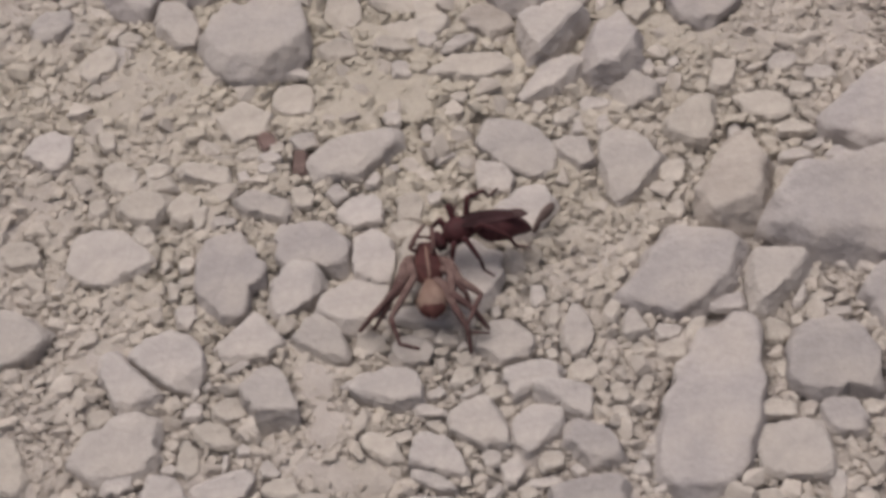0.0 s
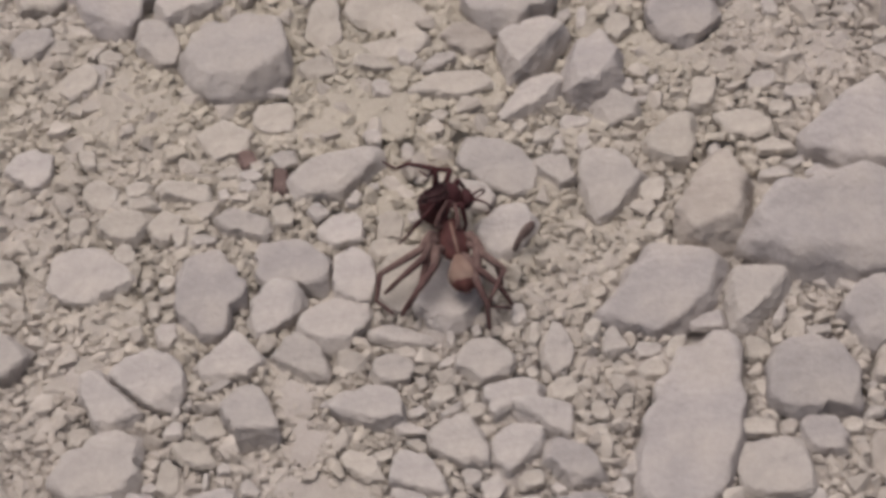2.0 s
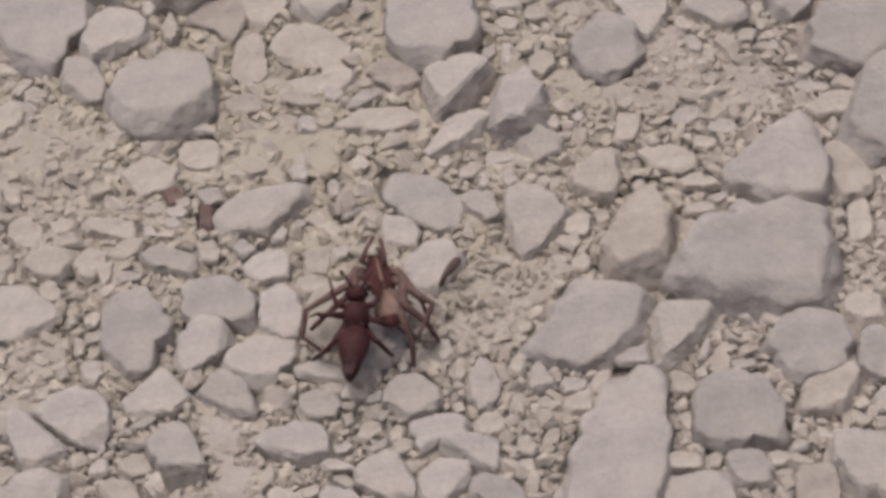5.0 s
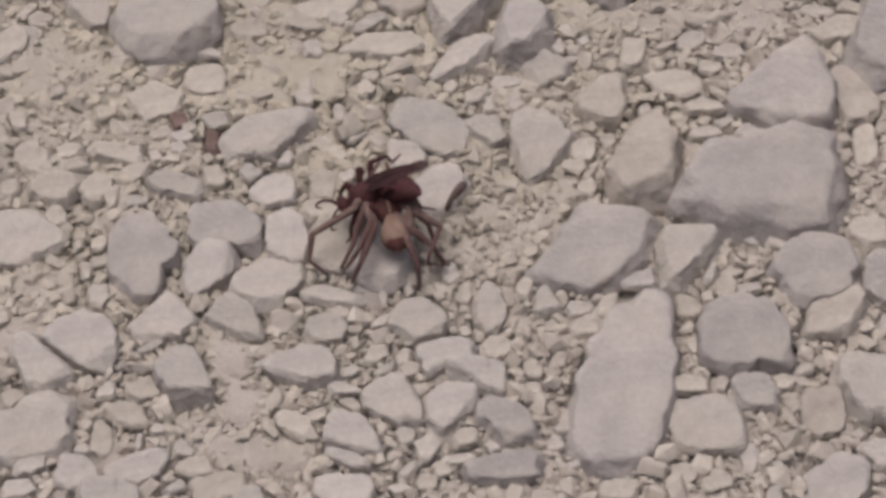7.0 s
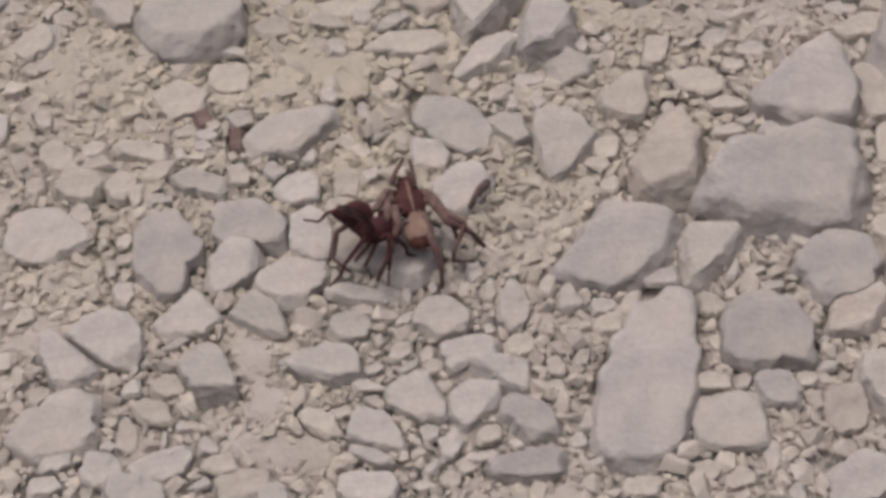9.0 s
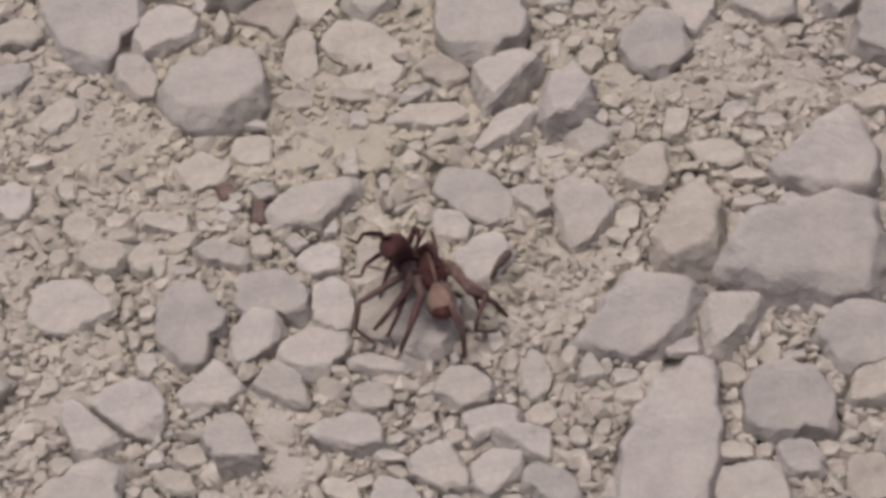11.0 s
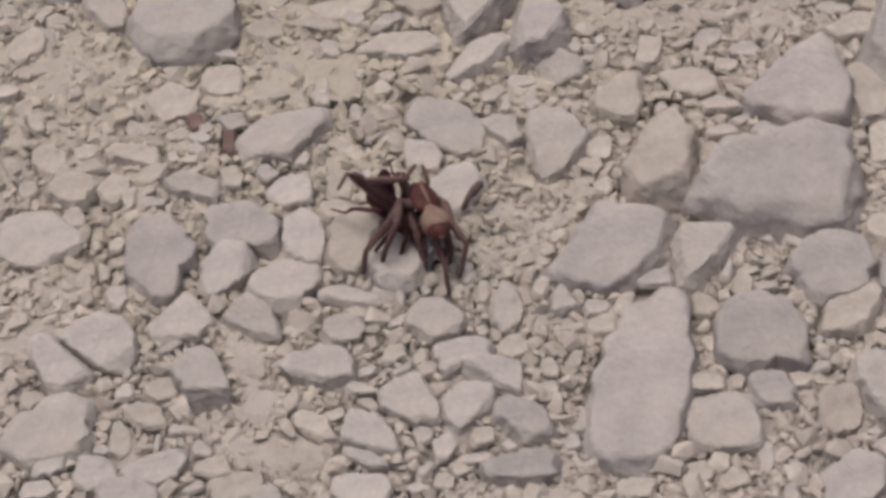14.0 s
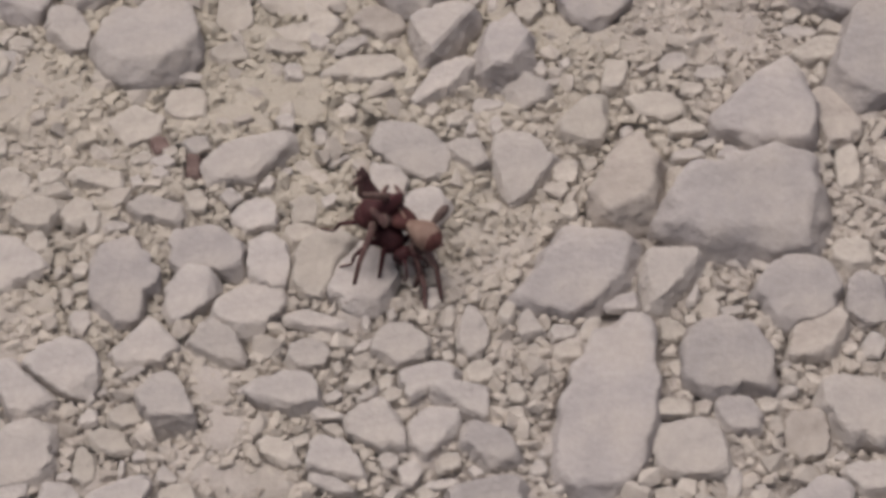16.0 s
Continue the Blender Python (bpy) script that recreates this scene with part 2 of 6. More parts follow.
def stone(mat, x, y, h, *cuts, top=None, facets=(), dents=()):
    """A stone at x, y (mm) that stands h mm out of the ground; cuts: the faces round it, each by its bearing in degrees and its distance in mm;
    top: bearing and degrees by which the top leans; facets: further faces by bearing, slope and share of the full width at which they cut;
    dents: hollows in its outline by bearing, depth and width in mm."""
    rng = np.random.default_rng(len(PLACED) + 11)
    h *= rng.uniform(0.85, 1.35)
    base = swell(x * MM, y * MM) / MM
    reach = max(d for _, d in cuts)
    mean = sum(d for _, d in cuts) / len(cuts)
    planes, dists = [], []
    for a, d in cuts:
        d *= 1.035
        steep = rng.uniform(2, 12) if rng.random() < 0.35 else rng.uniform(12, 36)
        planes.append(facing(a, steep))
        dists.append((d + 0.12 * h * math.tan(radians(steep))) * math.cos(radians(steep)))
        planes.append(facing(a, -40))
        dists.append(d * math.cos(radians(40)) + 0.5 * h)
    planes.append(facing(top[0], 90 - top[1]) if top else facing(rng.uniform(0, 360), 90 - rng.uniform(2, 11)))
    dists.append(0.8 * h)
    planes.append((0, 0, -1))
    dists.append(0.2 * h + 1.5)
    level = 5 if mean > 7 else 4 if mean > 2.2 else 3
    stretch = (1, 1, max(0.35, h / mean))
    rough = chipped(3, planes, dists, stretch, 45)
    marks = [(facing(a, e), share) for a, e, share in facets]
    marks += [(facing(rng.uniform(0, 360), rng.uniform(2, 50)), rng.uniform(0.92, 0.985)) for _ in range(9 if mean > 3 else 6)]
    marks += [(facing(rng.uniform(0, 360), rng.uniform(60, 82)), rng.uniform(0.93, 0.985)) for _ in range(3)]
    if not facets:
        marks += [(facing(rng.uniform(0, 360), rng.uniform(30, 66)), rng.uniform(0.82, 0.93)) for _ in range(2)]
    for n, share in marks:
        planes.append(n)
        dists.append((rough @ np.array(n)).max() * share)
    v = chipped(level, planes, dists, stretch, float(rng.uniform(50, 120)))
    round_about = np.arctan2(v[:, 1], v[:, 0])
    flat = np.hypot(v[:, 0], v[:, 1])
    small = [(rng.uniform(0, 360), mean * rng.uniform(0.03, 0.11), mean * rng.uniform(0.08, 0.22)) for _ in range(7)]
    for bearing, depth, width in [*dents, *small]:
        off = (round_about - radians(bearing) + math.pi) % (2 * math.pi) - math.pi
        press = depth / mean * np.exp(-(off * mean / width) ** 2) * np.clip(flat / (0.7 * mean), 0, 1)
        v[:, :2] *= (1 - np.clip(press, 0, 0.6))[:, None]
    v = weathered(v, mean, rng)
    kind = "stone" if mean > 3 else "pebble"
    ob = new(kind, mesh_from(kind, v * MM, BALLS[level][1], mat, smooth=mean > 7))
    ob.location = (x * MM, y * MM, (base + 0.2 * h) * MM)
    if kind == "stone":
        tagged(ob, LABELS[mat], "stone", "limestone chunks in the gravel")
    else:
        tagged(ob, SMALL[mat], "pebble", "pebbles in the gravel")
    PLACED.append((x, y, [(math.cos(radians(a)), math.sin(radians(a)), d) for a, d in cuts], reach))


stone(GREY, -35.2, 49.7, 3.8, (0, 11.3), (21, 9.7), (90, 11.2), (105, 10.2), (147, 9.8), (180, 11.1), (219, 11.0), (270, 11.6), (297, 9.5), top=(110, 10), facets=[(272, 58, 0.84), (215, 50, 0.86), (340, 45, 0.90)], dents=[(198, 1.0, 2.8), (336, 1.0, 2.7), (246, 0.7, 2.4)])
stone(TAN, -27.6, 35.0, 0.8, (182, 4.1), (231, 4.0), (277, 3.9), (9, 3.7), (86, 3.9), (130, 4.5))
stone(TAN, -36.5, 29.6, 0.8, (63, 4.0), (126, 4.2), (213, 4.4), (288, 3.9), (342, 4.8))
stone(PALE, -16.3, 21.4, 2.0, (0, 8.9), (90, 7.2), (111, 4.4), (180, 8.6), (216, 8.9), (270, 6.1), (315, 4.9), dents=[(48, 0.8, 2.0), (171, 0.8, 1.9)])
stone(PALE, -25.4, 24.5, 0.8, (18, 2.3), (105, 1.8), (216, 2.1), (294, 1.9))
stone(TAN, -58.3, 15.5, 1.1, (184, 3.1), (220, 2.8), (304, 3.2), (353, 3.3), (54, 2.9), (118, 3.4))
stone(TAN, -43.2, 16.6, 1.2, (223, 3.8), (258, 2.1), (281, 3.0), (10, 4.7), (87, 2.0), (122, 4.1))
stone(PALE, -32.4, 9.4, 1.5, (191, 5.0), (222, 3.9), (264, 2.9), (329, 5.3), (32, 4.4), (72, 2.8), (125, 4.6))
stone(GREY, -19.0, 12.1, 0.7, (221, 1.6), (312, 1.6), (47, 1.6), (139, 1.7))
stone(TAN, -25.2, 11.2, 0.8, (189, 1.9), (269, 2.5), (354, 2.0), (38, 2.2), (122, 2.5))
stone(TAN, -53.3, 8.6, 1.5, (192, 4.8), (239, 3.9), (269, 3.8), (322, 4.0), (12, 4.8), (82, 3.6), (119, 3.6))
stone(TAN, -46.2, 8.3, 1.1, (192, 3.0), (238, 3.7), (306, 3.0), (5, 2.8), (72, 3.6), (147, 2.8))
stone(GREY, -14.6, 8.4, 0.7, (0, 4.0), (15, 3.8), (90, 4.2), (138, 3.4), (180, 4.5), (231, 4.0), (285, 3.7))
stone(PALE, -59.4, -2.2, 1.1, (228, 6.8), (283, 6.0), (323, 7.1), (42, 6.2), (97, 6.7), (132, 7.1), (176, 6.6))
stone(DULL, -37.8, -6.8, 2.5, (30, 6.6), (117, 8.1), (180, 5.5), (240, 8.6), (270, 9.5), (339, 6.5), top=(265, 5), dents=[(315, 1.3, 2.5), (231, 1.0, 2.3)])
stone(DULL, -23.1, 0.0, 2.0, (0, 6.7), (45, 5.5), (90, 5.7), (159, 7.2), (180, 6.9), (195, 6.9), (255, 6.8), (270, 6.8), top=(215, 4), facets=[(320, 35, 0.78)], dents=[(273, 2.8, 4.0)])
stone(GREY, -12.3, -2.3, 1.5, (0, 3.7), (57, 5.1), (123, 5.5), (180, 3.7), (249, 5.0), (345, 4.3))
stone(GREY, -25.9, -9.1, 1.7, (0, 5.1), (57, 5.9), (90, 6.3), (150, 4.2), (180, 4.5), (225, 6.5), (297, 4.8), (327, 4.3), top=(200, 6), dents=[(99, 0.6, 1.5)])
stone(PALE, -15.4, -12.6, 2.0, (0, 6.5), (45, 7.2), (108, 5.3), (123, 5.1), (180, 6.9), (231, 6.3), (270, 6.3), (327, 5.1), top=(80, 12), facets=[(285, 45, 0.82)], dents=[(168, 0.8, 1.8)])
stone(PALE, -33.2, -20.7, 1.8, (42, 4.6), (141, 3.8), (210, 6.1), (270, 4.4), (285, 4.2), (318, 4.7), top=(270, 6), facets=[(270, 45, 0.86)])
stone(PALE, -20.7, -20.6, 1.6, (0, 5.3), (21, 4.0), (54, 3.5), (141, 4.9), (216, 4.4), (243, 3.2), (270, 4.9), top=(265, 5), facets=[(260, 45, 0.90)], dents=[(297, 0.6, 1.3)])
stone(GREY, 14.9, 7.6, 1.8, (27, 6.0), (90, 5.5), (138, 4.8), (180, 5.2), (237, 6.2), (300, 5.2), (330, 4.3), dents=[(216, 0.7, 1.5)])
stone(GREY, 13.3, 23.3, 1.0, (0, 7.3), (39, 5.9), (63, 5.7), (90, 7.1), (180, 7.6), (225, 5.4), (246, 5.6), (306, 8.2), dents=[(138, 1.0, 2.2), (102, 0.6, 1.7)])
stone(PALE, -4.1, -15.3, 1.1, (69, 1.9), (105, 3.0), (180, 5.6), (255, 2.0), (270, 2.0), (303, 4.9))
stone(PALE, -5.2, -22.5, 1.3, (48, 3.5), (90, 3.4), (150, 3.5), (210, 3.8), (270, 3.3), (285, 3.2), (336, 3.6), dents=[(120, 0.5, 1.1)])
stone(PALE, 10.7, -20.6, 1.6, (0, 5.1), (36, 4.9), (90, 4.7), (135, 4.6), (180, 5.3), (237, 4.7), (288, 4.4))
stone(GREY, -9.1, -30.6, 1.8, (18, 5.4), (90, 4.2), (129, 5.3), (228, 5.0), (252, 3.8), (291, 4.9), top=(120, 5), facets=[(250, 45, 0.88)], dents=[(129, 0.7, 1.5)])
stone(PALE, 6.2, -37.4, 1.6, (0, 4.8), (27, 4.0), (90, 5.8), (135, 4.9), (180, 5.7), (240, 4.1), (270, 5.2), dents=[(192, 0.6, 1.4)])
stone(GREY, 15.5, -38.4, 1.6, (0, 4.9), (75, 5.0), (90, 4.5), (147, 3.9), (180, 4.4), (219, 5.1), (270, 5.8), (312, 3.6), top=(140, 6), facets=[(330, 40, 0.80)])
stone(GREY, 15.0, -28.2, 1.5, (0, 5.6), (75, 3.8), (90, 3.5), (111, 3.2), (180, 4.9), (216, 5.0), (294, 3.4), dents=[(276, 0.9, 1.6)])
stone(GREY, 20.9, -32.6, 1.5, (0, 4.4), (75, 3.4), (90, 3.0), (195, 5.1), (237, 2.6), (252, 2.9), (345, 4.9))
stone(DULL, 25.0, -41.9, 1.6, (0, 6.0), (33, 3.7), (66, 3.8), (90, 5.3), (180, 4.9), (222, 3.5), (288, 5.1), dents=[(132, 0.5, 1.3), (339, 0.5, 1.3)])
stone(PALE, 23.1, -18.4, 1.3, (0, 2.8), (15, 3.0), (90, 5.4), (159, 2.7), (180, 2.9), (225, 4.3), (270, 5.3), (345, 3.0), dents=[(288, 0.5, 1.1)])
stone(DULL, 45.7, -33.8, 3.7, (0, 9.3), (69, 19.9), (90, 20.2), (159, 8.2), (180, 10.0), (213, 16.0), (270, 18.8), (315, 12.8), (342, 8.7), top=(265, 3), facets=[(275, 45, 0.93)], dents=[(96, 2.0, 4.1), (42, 1.6, 3.5), (3, 1.5, 3.5), (198, 1.4, 3.5)])
stone(DULL, 42.5, -5.1, 3.0, (75, 10.1), (90, 9.6), (150, 7.8), (255, 10.2), (270, 9.9), (312, 7.6), (339, 8.7), top=(262, 6), facets=[(238, 45, 0.93), (290, 30, 0.96)], dents=[(174, 1.0, 2.5), (72, 0.7, 2.2), (111, 0.6, 2.2), (273, 0.6, 2.1)])
stone(PALE, 58.2, -6.3, 2.0, (0, 6.7), (90, 5.6), (108, 5.6), (180, 4.8), (270, 8.0), (324, 4.1), top=(150, 5), facets=[(315, 30, 0.82)], dents=[(240, 0.8, 1.8)])
stone(DULL, 74.2, 8.0, 6.0, (0, 14.1), (15, 14.7), (90, 12.5), (105, 10.9), (147, 13.3), (180, 17.3), (255, 11.7), (270, 11.6), (330, 14.4), top=(265, 7), facets=[(262, 55, 0.92), (255, 30, 0.96), (275, 72, 0.97), (200, 50, 0.94)])
stone(BROWN, 52.8, 13.0, 4.5, (0, 6.6), (27, 8.6), (90, 11.9), (135, 7.8), (156, 6.0), (180, 8.3), (243, 9.5), (270, 10.8), (345, 6.4), top=(150, 14), facets=[(285, 34, 0.72), (205, 45, 0.84)], dents=[(0, 0.6, 2.0)])
stone(PALE, 33.7, 19.5, 2.4, (45, 6.3), (90, 7.8), (180, 5.3), (195, 5.5), (270, 9.6), (321, 5.4), top=(265, 5), facets=[(325, 30, 0.88)], dents=[(123, 0.8, 1.9), (252, 0.8, 1.8)])
stone(PALE, 24.1, 22.1, 1.5, (15, 3.0), (90, 3.3), (180, 4.2), (225, 2.7), (309, 4.2), dents=[(174, 0.5, 1.1)])
stone(DULL, 80.4, 30.6, 3.8, (0, 9.5), (27, 9.6), (90, 12.8), (132, 7.8), (180, 11.8), (219, 10.7), (270, 9.1), (342, 9.3), top=(235, 9), facets=[(10, 45, 0.88), (285, 15, 0.93)], dents=[(180, 1.0, 2.7), (234, 0.8, 2.4), (15, 0.7, 2.3), (78, 0.7, 2.3)])
stone(TAN, 46.1, 29.5, 2.0, (188, 5.7), (223, 5.9), (262, 5.9), (342, 4.2), (1, 4.0), (116, 5.8), (136, 3.8))
stone(TAN, 52.5, 41.6, 1.1, (237, 4.6), (310, 2.9), (347, 2.2), (86, 3.9), (168, 2.3))
stone(TAN, 59.9, 33.6, 0.8, (199, 4.8), (256, 3.6), (298, 4.3), (8, 5.0), (67, 3.9), (104, 3.7))
stone(DULL, 82.6, 40.4, 1.3, (255, 2.6), (276, 2.4), (31, 3.5), (102, 2.8), (131, 3.1))
stone(BROWN, 92.5, 30.8, 1.0, (195, 4.1), (276, 6.7), (346, 5.6), (29, 4.0), (68, 6.3), (138, 7.0))
stone(DULL, 102.4, 45.6, 3.8, (210, 12.9), (242, 14.5), (294, 12.5), (350, 8.1), (69, 15.1), (127, 11.4), (161, 7.4))
stone(DULL, 81.2, -10.6, 2.6, (0, 7.7), (42, 7.9), (90, 7.1), (144, 7.3), (210, 7.6), (291, 6.7), top=(265, 4), facets=[(240, 45, 0.92)], dents=[(120, 0.8, 2.1), (330, 0.8, 2.0), (264, 0.6, 1.8)])
stone(BROWN, 83.4, -20.1, 1.8, (30, 7.2), (105, 4.8), (120, 4.1), (141, 4.3), (180, 6.5), (270, 5.1), (327, 4.0), top=(150, 10), facets=[(290, 40, 0.85)], dents=[(192, 0.6, 1.5)])
stone(DULL, 66.7, -24.5, 2.9, (0, 7.8), (24, 8.1), (90, 8.4), (138, 8.1), (180, 8.1), (237, 9.4), (270, 7.7), top=(265, 5), facets=[(330, 50, 0.90), (275, 15, 0.95)], dents=[(291, 0.9, 2.3), (111, 0.8, 2.1), (60, 0.8, 2.1)])
stone(DULL, 67.6, -35.9, 1.5, (208, 3.4), (263, 3.7), (347, 4.1), (27, 3.6), (89, 3.7), (156, 4.5))
stone(PALE, 59.0, -42.7, 1.1, (204, 6.6), (269, 5.8), (346, 6.9), (7, 6.1), (91, 5.8), (131, 7.4), (175, 6.6))
stone(PALE, 88.2, -35.4, 2.5, (182, 6.9), (211, 6.2), (265, 8.0), (328, 6.6), (5, 6.1), (84, 7.1), (105, 7.0), (144, 7.6))
stone(BROWN, 78.8, -40.1, 0.8, (185, 3.9), (244, 5.2), (305, 4.7), (347, 3.8), (29, 4.6), (96, 5.0), (160, 4.0))
stone(DULL, 79.5, -54.5, 1.8, (192, 5.8), (269, 5.1), (314, 4.9), (353, 5.2), (37, 6.0), (95, 5.6), (123, 4.6), (165, 5.3))
stone(PALE, 88.6, -49.1, 1.5, (217, 3.8), (274, 3.3), (1, 4.0), (89, 3.0), (117, 3.7))
stone(DULL, 93.1, -12.3, 1.7, (215, 4.8), (282, 5.5), (358, 3.6), (75, 5.5), (136, 5.0), (173, 3.9))
stone(PALE, 92.7, -21.9, 0.8, (183, 2.2), (269, 2.4), (337, 1.8), (49, 2.5), (141, 1.8))
stone(GREY, -54.4, -29.1, 2.0, (42, 3.4), (90, 6.7), (198, 3.9), (213, 3.6), (300, 6.0), top=(265, 5), dents=[(132, 1.0, 1.8)])
stone(GREY, -46.4, -24.9, 2.0, (0, 5.6), (54, 5.6), (108, 5.8), (141, 6.2), (234, 4.5), (270, 6.5), (336, 6.6), top=(285, 6), facets=[(310, 60, 0.80)], dents=[(27, 0.6, 1.6)])
stone(PALE, -53.7, -43.0, 2.5, (0, 6.8), (90, 7.6), (126, 5.4), (153, 6.8), (228, 7.9), (270, 7.0), (285, 6.3), top=(265, 5), facets=[(330, 40, 0.88)], dents=[(48, 0.6, 1.8), (327, 0.6, 1.7)])
stone(PALE, -74.5, -20.8, 2.1, (185, 5.4), (261, 6.7), (296, 5.5), (332, 6.2), (52, 6.1), (77, 5.4), (101, 6.3))
stone(GREY, -29.4, -32.9, 2.8, (21, 3.9), (90, 7.5), (138, 5.4), (195, 4.4), (219, 4.6), (270, 6.1), (285, 6.1), top=(80, 6), facets=[(270, 25, 0.72)], dents=[(81, 0.8, 1.7)])
stone(TAN, -36.0, -34.9, 0.9, (188, 3.0), (242, 2.5), (283, 2.3), (11, 2.7), (54, 2.5), (125, 2.4))
stone(TAN, -42.3, -45.1, 0.9, (221, 3.0), (306, 3.4), (5, 1.8), (31, 2.3), (135, 3.5), (179, 1.8))
stone(GREY, -53.5, -49.6, 0.8, (184, 2.9), (265, 2.5), (306, 2.0), (357, 2.3), (103, 2.4), (132, 1.7))
stone(GREY, -46.3, -51.6, 1.2, (183, 3.5), (251, 3.7), (297, 3.4), (10, 3.6), (55, 3.5), (104, 3.7), (164, 3.5))
stone(GREY, -35.9, -50.4, 1.5, (201, 5.5), (256, 3.4), (290, 3.1), (341, 4.2), (45, 5.3), (111, 2.5))
stone(GREY, -40.8, -55.8, 1.6, (195, 4.9), (269, 2.9), (8, 5.2), (63, 3.3), (86, 3.4), (136, 4.8))
stone(TAN, -10.2, -42.6, 0.7, (206, 2.7), (235, 2.1), (299, 4.0), (15, 2.8), (69, 2.3), (121, 4.0))
stone(GREY, -1.0, -44.0, 1.5, (27, 3.5), (90, 4.5), (141, 5.1), (180, 4.5), (252, 3.4), (270, 3.9), dents=[(72, 0.6, 1.3)])
stone(GREY, -1.4, -49.4, 1.1, (51, 1.6), (72, 1.5), (180, 3.9), (237, 1.5), (270, 2.2))
stone(GREY, -2.1, -55.4, 1.5, (208, 4.7), (269, 3.1), (352, 5.0), (30, 4.6), (84, 3.2), (104, 3.8), (171, 5.0))
stone(DULL, 24.8, -51.3, 1.8, (30, 6.0), (90, 3.4), (105, 3.0), (198, 6.9), (255, 4.0), (270, 3.1), (297, 4.0), dents=[(216, 0.5, 1.3)])
stone(TAN, -22.8, -54.4, 0.8, (204, 4.3), (277, 2.9), (11, 4.5), (84, 3.0), (129, 4.1))
stone(GREY, -17.6, -56.8, 0.9, (193, 2.8), (269, 2.1), (7, 2.4), (58, 2.5), (138, 2.2))
stone(PALE, -52.4, 81.6, 2.9, (201, 7.3), (225, 7.0), (266, 7.6), (294, 10.1), (16, 7.1), (73, 7.8), (102, 8.2), (142, 9.8))
stone(DULL, -60.5, 69.2, 3.1, (0, 10.2), (42, 10.3), (90, 10.6), (138, 12.4), (198, 8.8), (213, 8.6), (270, 14.1), (339, 9.9), top=(265, 4), facets=[(235, 38, 0.86)], dents=[(288, 1.0, 2.8), (315, 1.0, 2.7), (267, 0.9, 2.7)])
stone(PALE, -45.5, 65.4, 2.1, (0, 6.8), (33, 7.0), (90, 6.9), (144, 5.9), (180, 6.1), (207, 7.2), (270, 7.6), (309, 5.5), top=(110, 6), facets=[(300, 42, 0.80)], dents=[(264, 0.8, 1.8)])
stone(PALE, -50.5, 53.7, 1.6, (0, 4.5), (21, 3.6), (48, 4.6), (90, 7.4), (156, 5.2), (195, 4.1), (225, 4.1), (270, 6.5), dents=[(99, 0.6, 1.4), (306, 0.5, 1.3)])
stone(TAN, -29.3, 80.3, 3.0, (208, 11.6), (256, 10.0), (305, 6.4), (348, 9.5), (33, 11.1), (96, 8.5), (123, 7.0), (146, 7.1))
stone(BROWN, -25.0, 70.4, 1.1, (235, 4.9), (332, 5.4), (16, 4.8), (97, 6.0), (148, 5.1))
stone(TAN, -16.8, 73.6, 0.9, (195, 4.1), (256, 5.8), (328, 3.7), (0, 4.9), (98, 4.1))
stone(PALE, -4.9, 76.4, 2.2, (243, 7.5), (302, 5.8), (347, 5.1), (98, 6.3), (128, 5.6), (168, 5.2))
stone(TAN, -8.0, 62.9, 0.8, (48, 5.7), (75, 5.3), (90, 6.1), (147, 6.9), (213, 6.8), (270, 5.3), (315, 7.0), dents=[(228, 0.7, 1.7)])
stone(GREY, 16.0, 68.3, 3.0, (0, 9.4), (30, 10.1), (90, 11.2), (132, 10.3), (180, 8.9), (231, 11.4), (270, 11.8), (297, 10.1), top=(265, 5), facets=[(262, 42, 0.84)], dents=[(219, 0.7, 2.4), (327, 0.6, 2.3), (267, 0.6, 2.3), (21, 0.6, 2.3)])
stone(PALE, 22.1, 81.4, 1.9, (192, 5.8), (262, 5.4), (314, 4.5), (4, 6.0), (85, 4.9), (108, 4.7), (167, 5.3))
stone(PALE, 20.6, 51.1, 3.7, (48, 8.0), (90, 6.4), (123, 5.6), (180, 6.4), (195, 6.2), (288, 6.2), (327, 4.7), top=(120, 8), facets=[(325, 22, 0.74)])
stone(DULL, 31.9, 46.7, 3.9, (0, 5.5), (30, 6.6), (90, 10.7), (159, 4.9), (180, 5.5), (222, 8.0), (306, 7.5), (333, 5.6), top=(110, 10), facets=[(275, 20, 0.72)], dents=[(96, 0.7, 1.8)])
stone(PALE, 20.6, 40.4, 1.6, (0, 6.1), (90, 5.3), (105, 4.2), (150, 3.3), (180, 6.8), (270, 5.9), (294, 3.4), (312, 3.2), dents=[(9, 0.5, 1.3)])
stone(PALE, 35.7, 37.4, 1.5, (0, 4.6), (60, 3.6), (153, 4.0), (204, 3.7), (297, 3.8))
stone(DULL, 49.6, 61.4, 2.6, (0, 7.0), (45, 7.5), (90, 8.7), (147, 6.5), (180, 6.9), (201, 7.2), (243, 8.2), (270, 8.9), (327, 6.6), top=(265, 7), facets=[(275, 45, 0.88)], dents=[(282, 0.9, 2.1)])
stone(PALE, 57.7, 72.0, 2.0, (206, 4.3), (322, 4.9), (352, 4.8), (76, 5.6), (119, 5.7))
stone(PALE, 72.2, 72.1, 1.7, (229, 3.6), (282, 4.9), (354, 6.5), (67, 3.3), (135, 6.9))
stone(PALE, 76.0, 80.2, 1.6, (234, 4.5), (252, 4.3), (330, 3.7), (1, 4.2), (97, 4.0), (143, 3.6))
stone(DULL, 86.9, 75.6, 1.9, (186, 4.9), (235, 6.5), (307, 5.4), (343, 4.5), (11, 5.2), (72, 6.7), (126, 5.4), (157, 4.8))
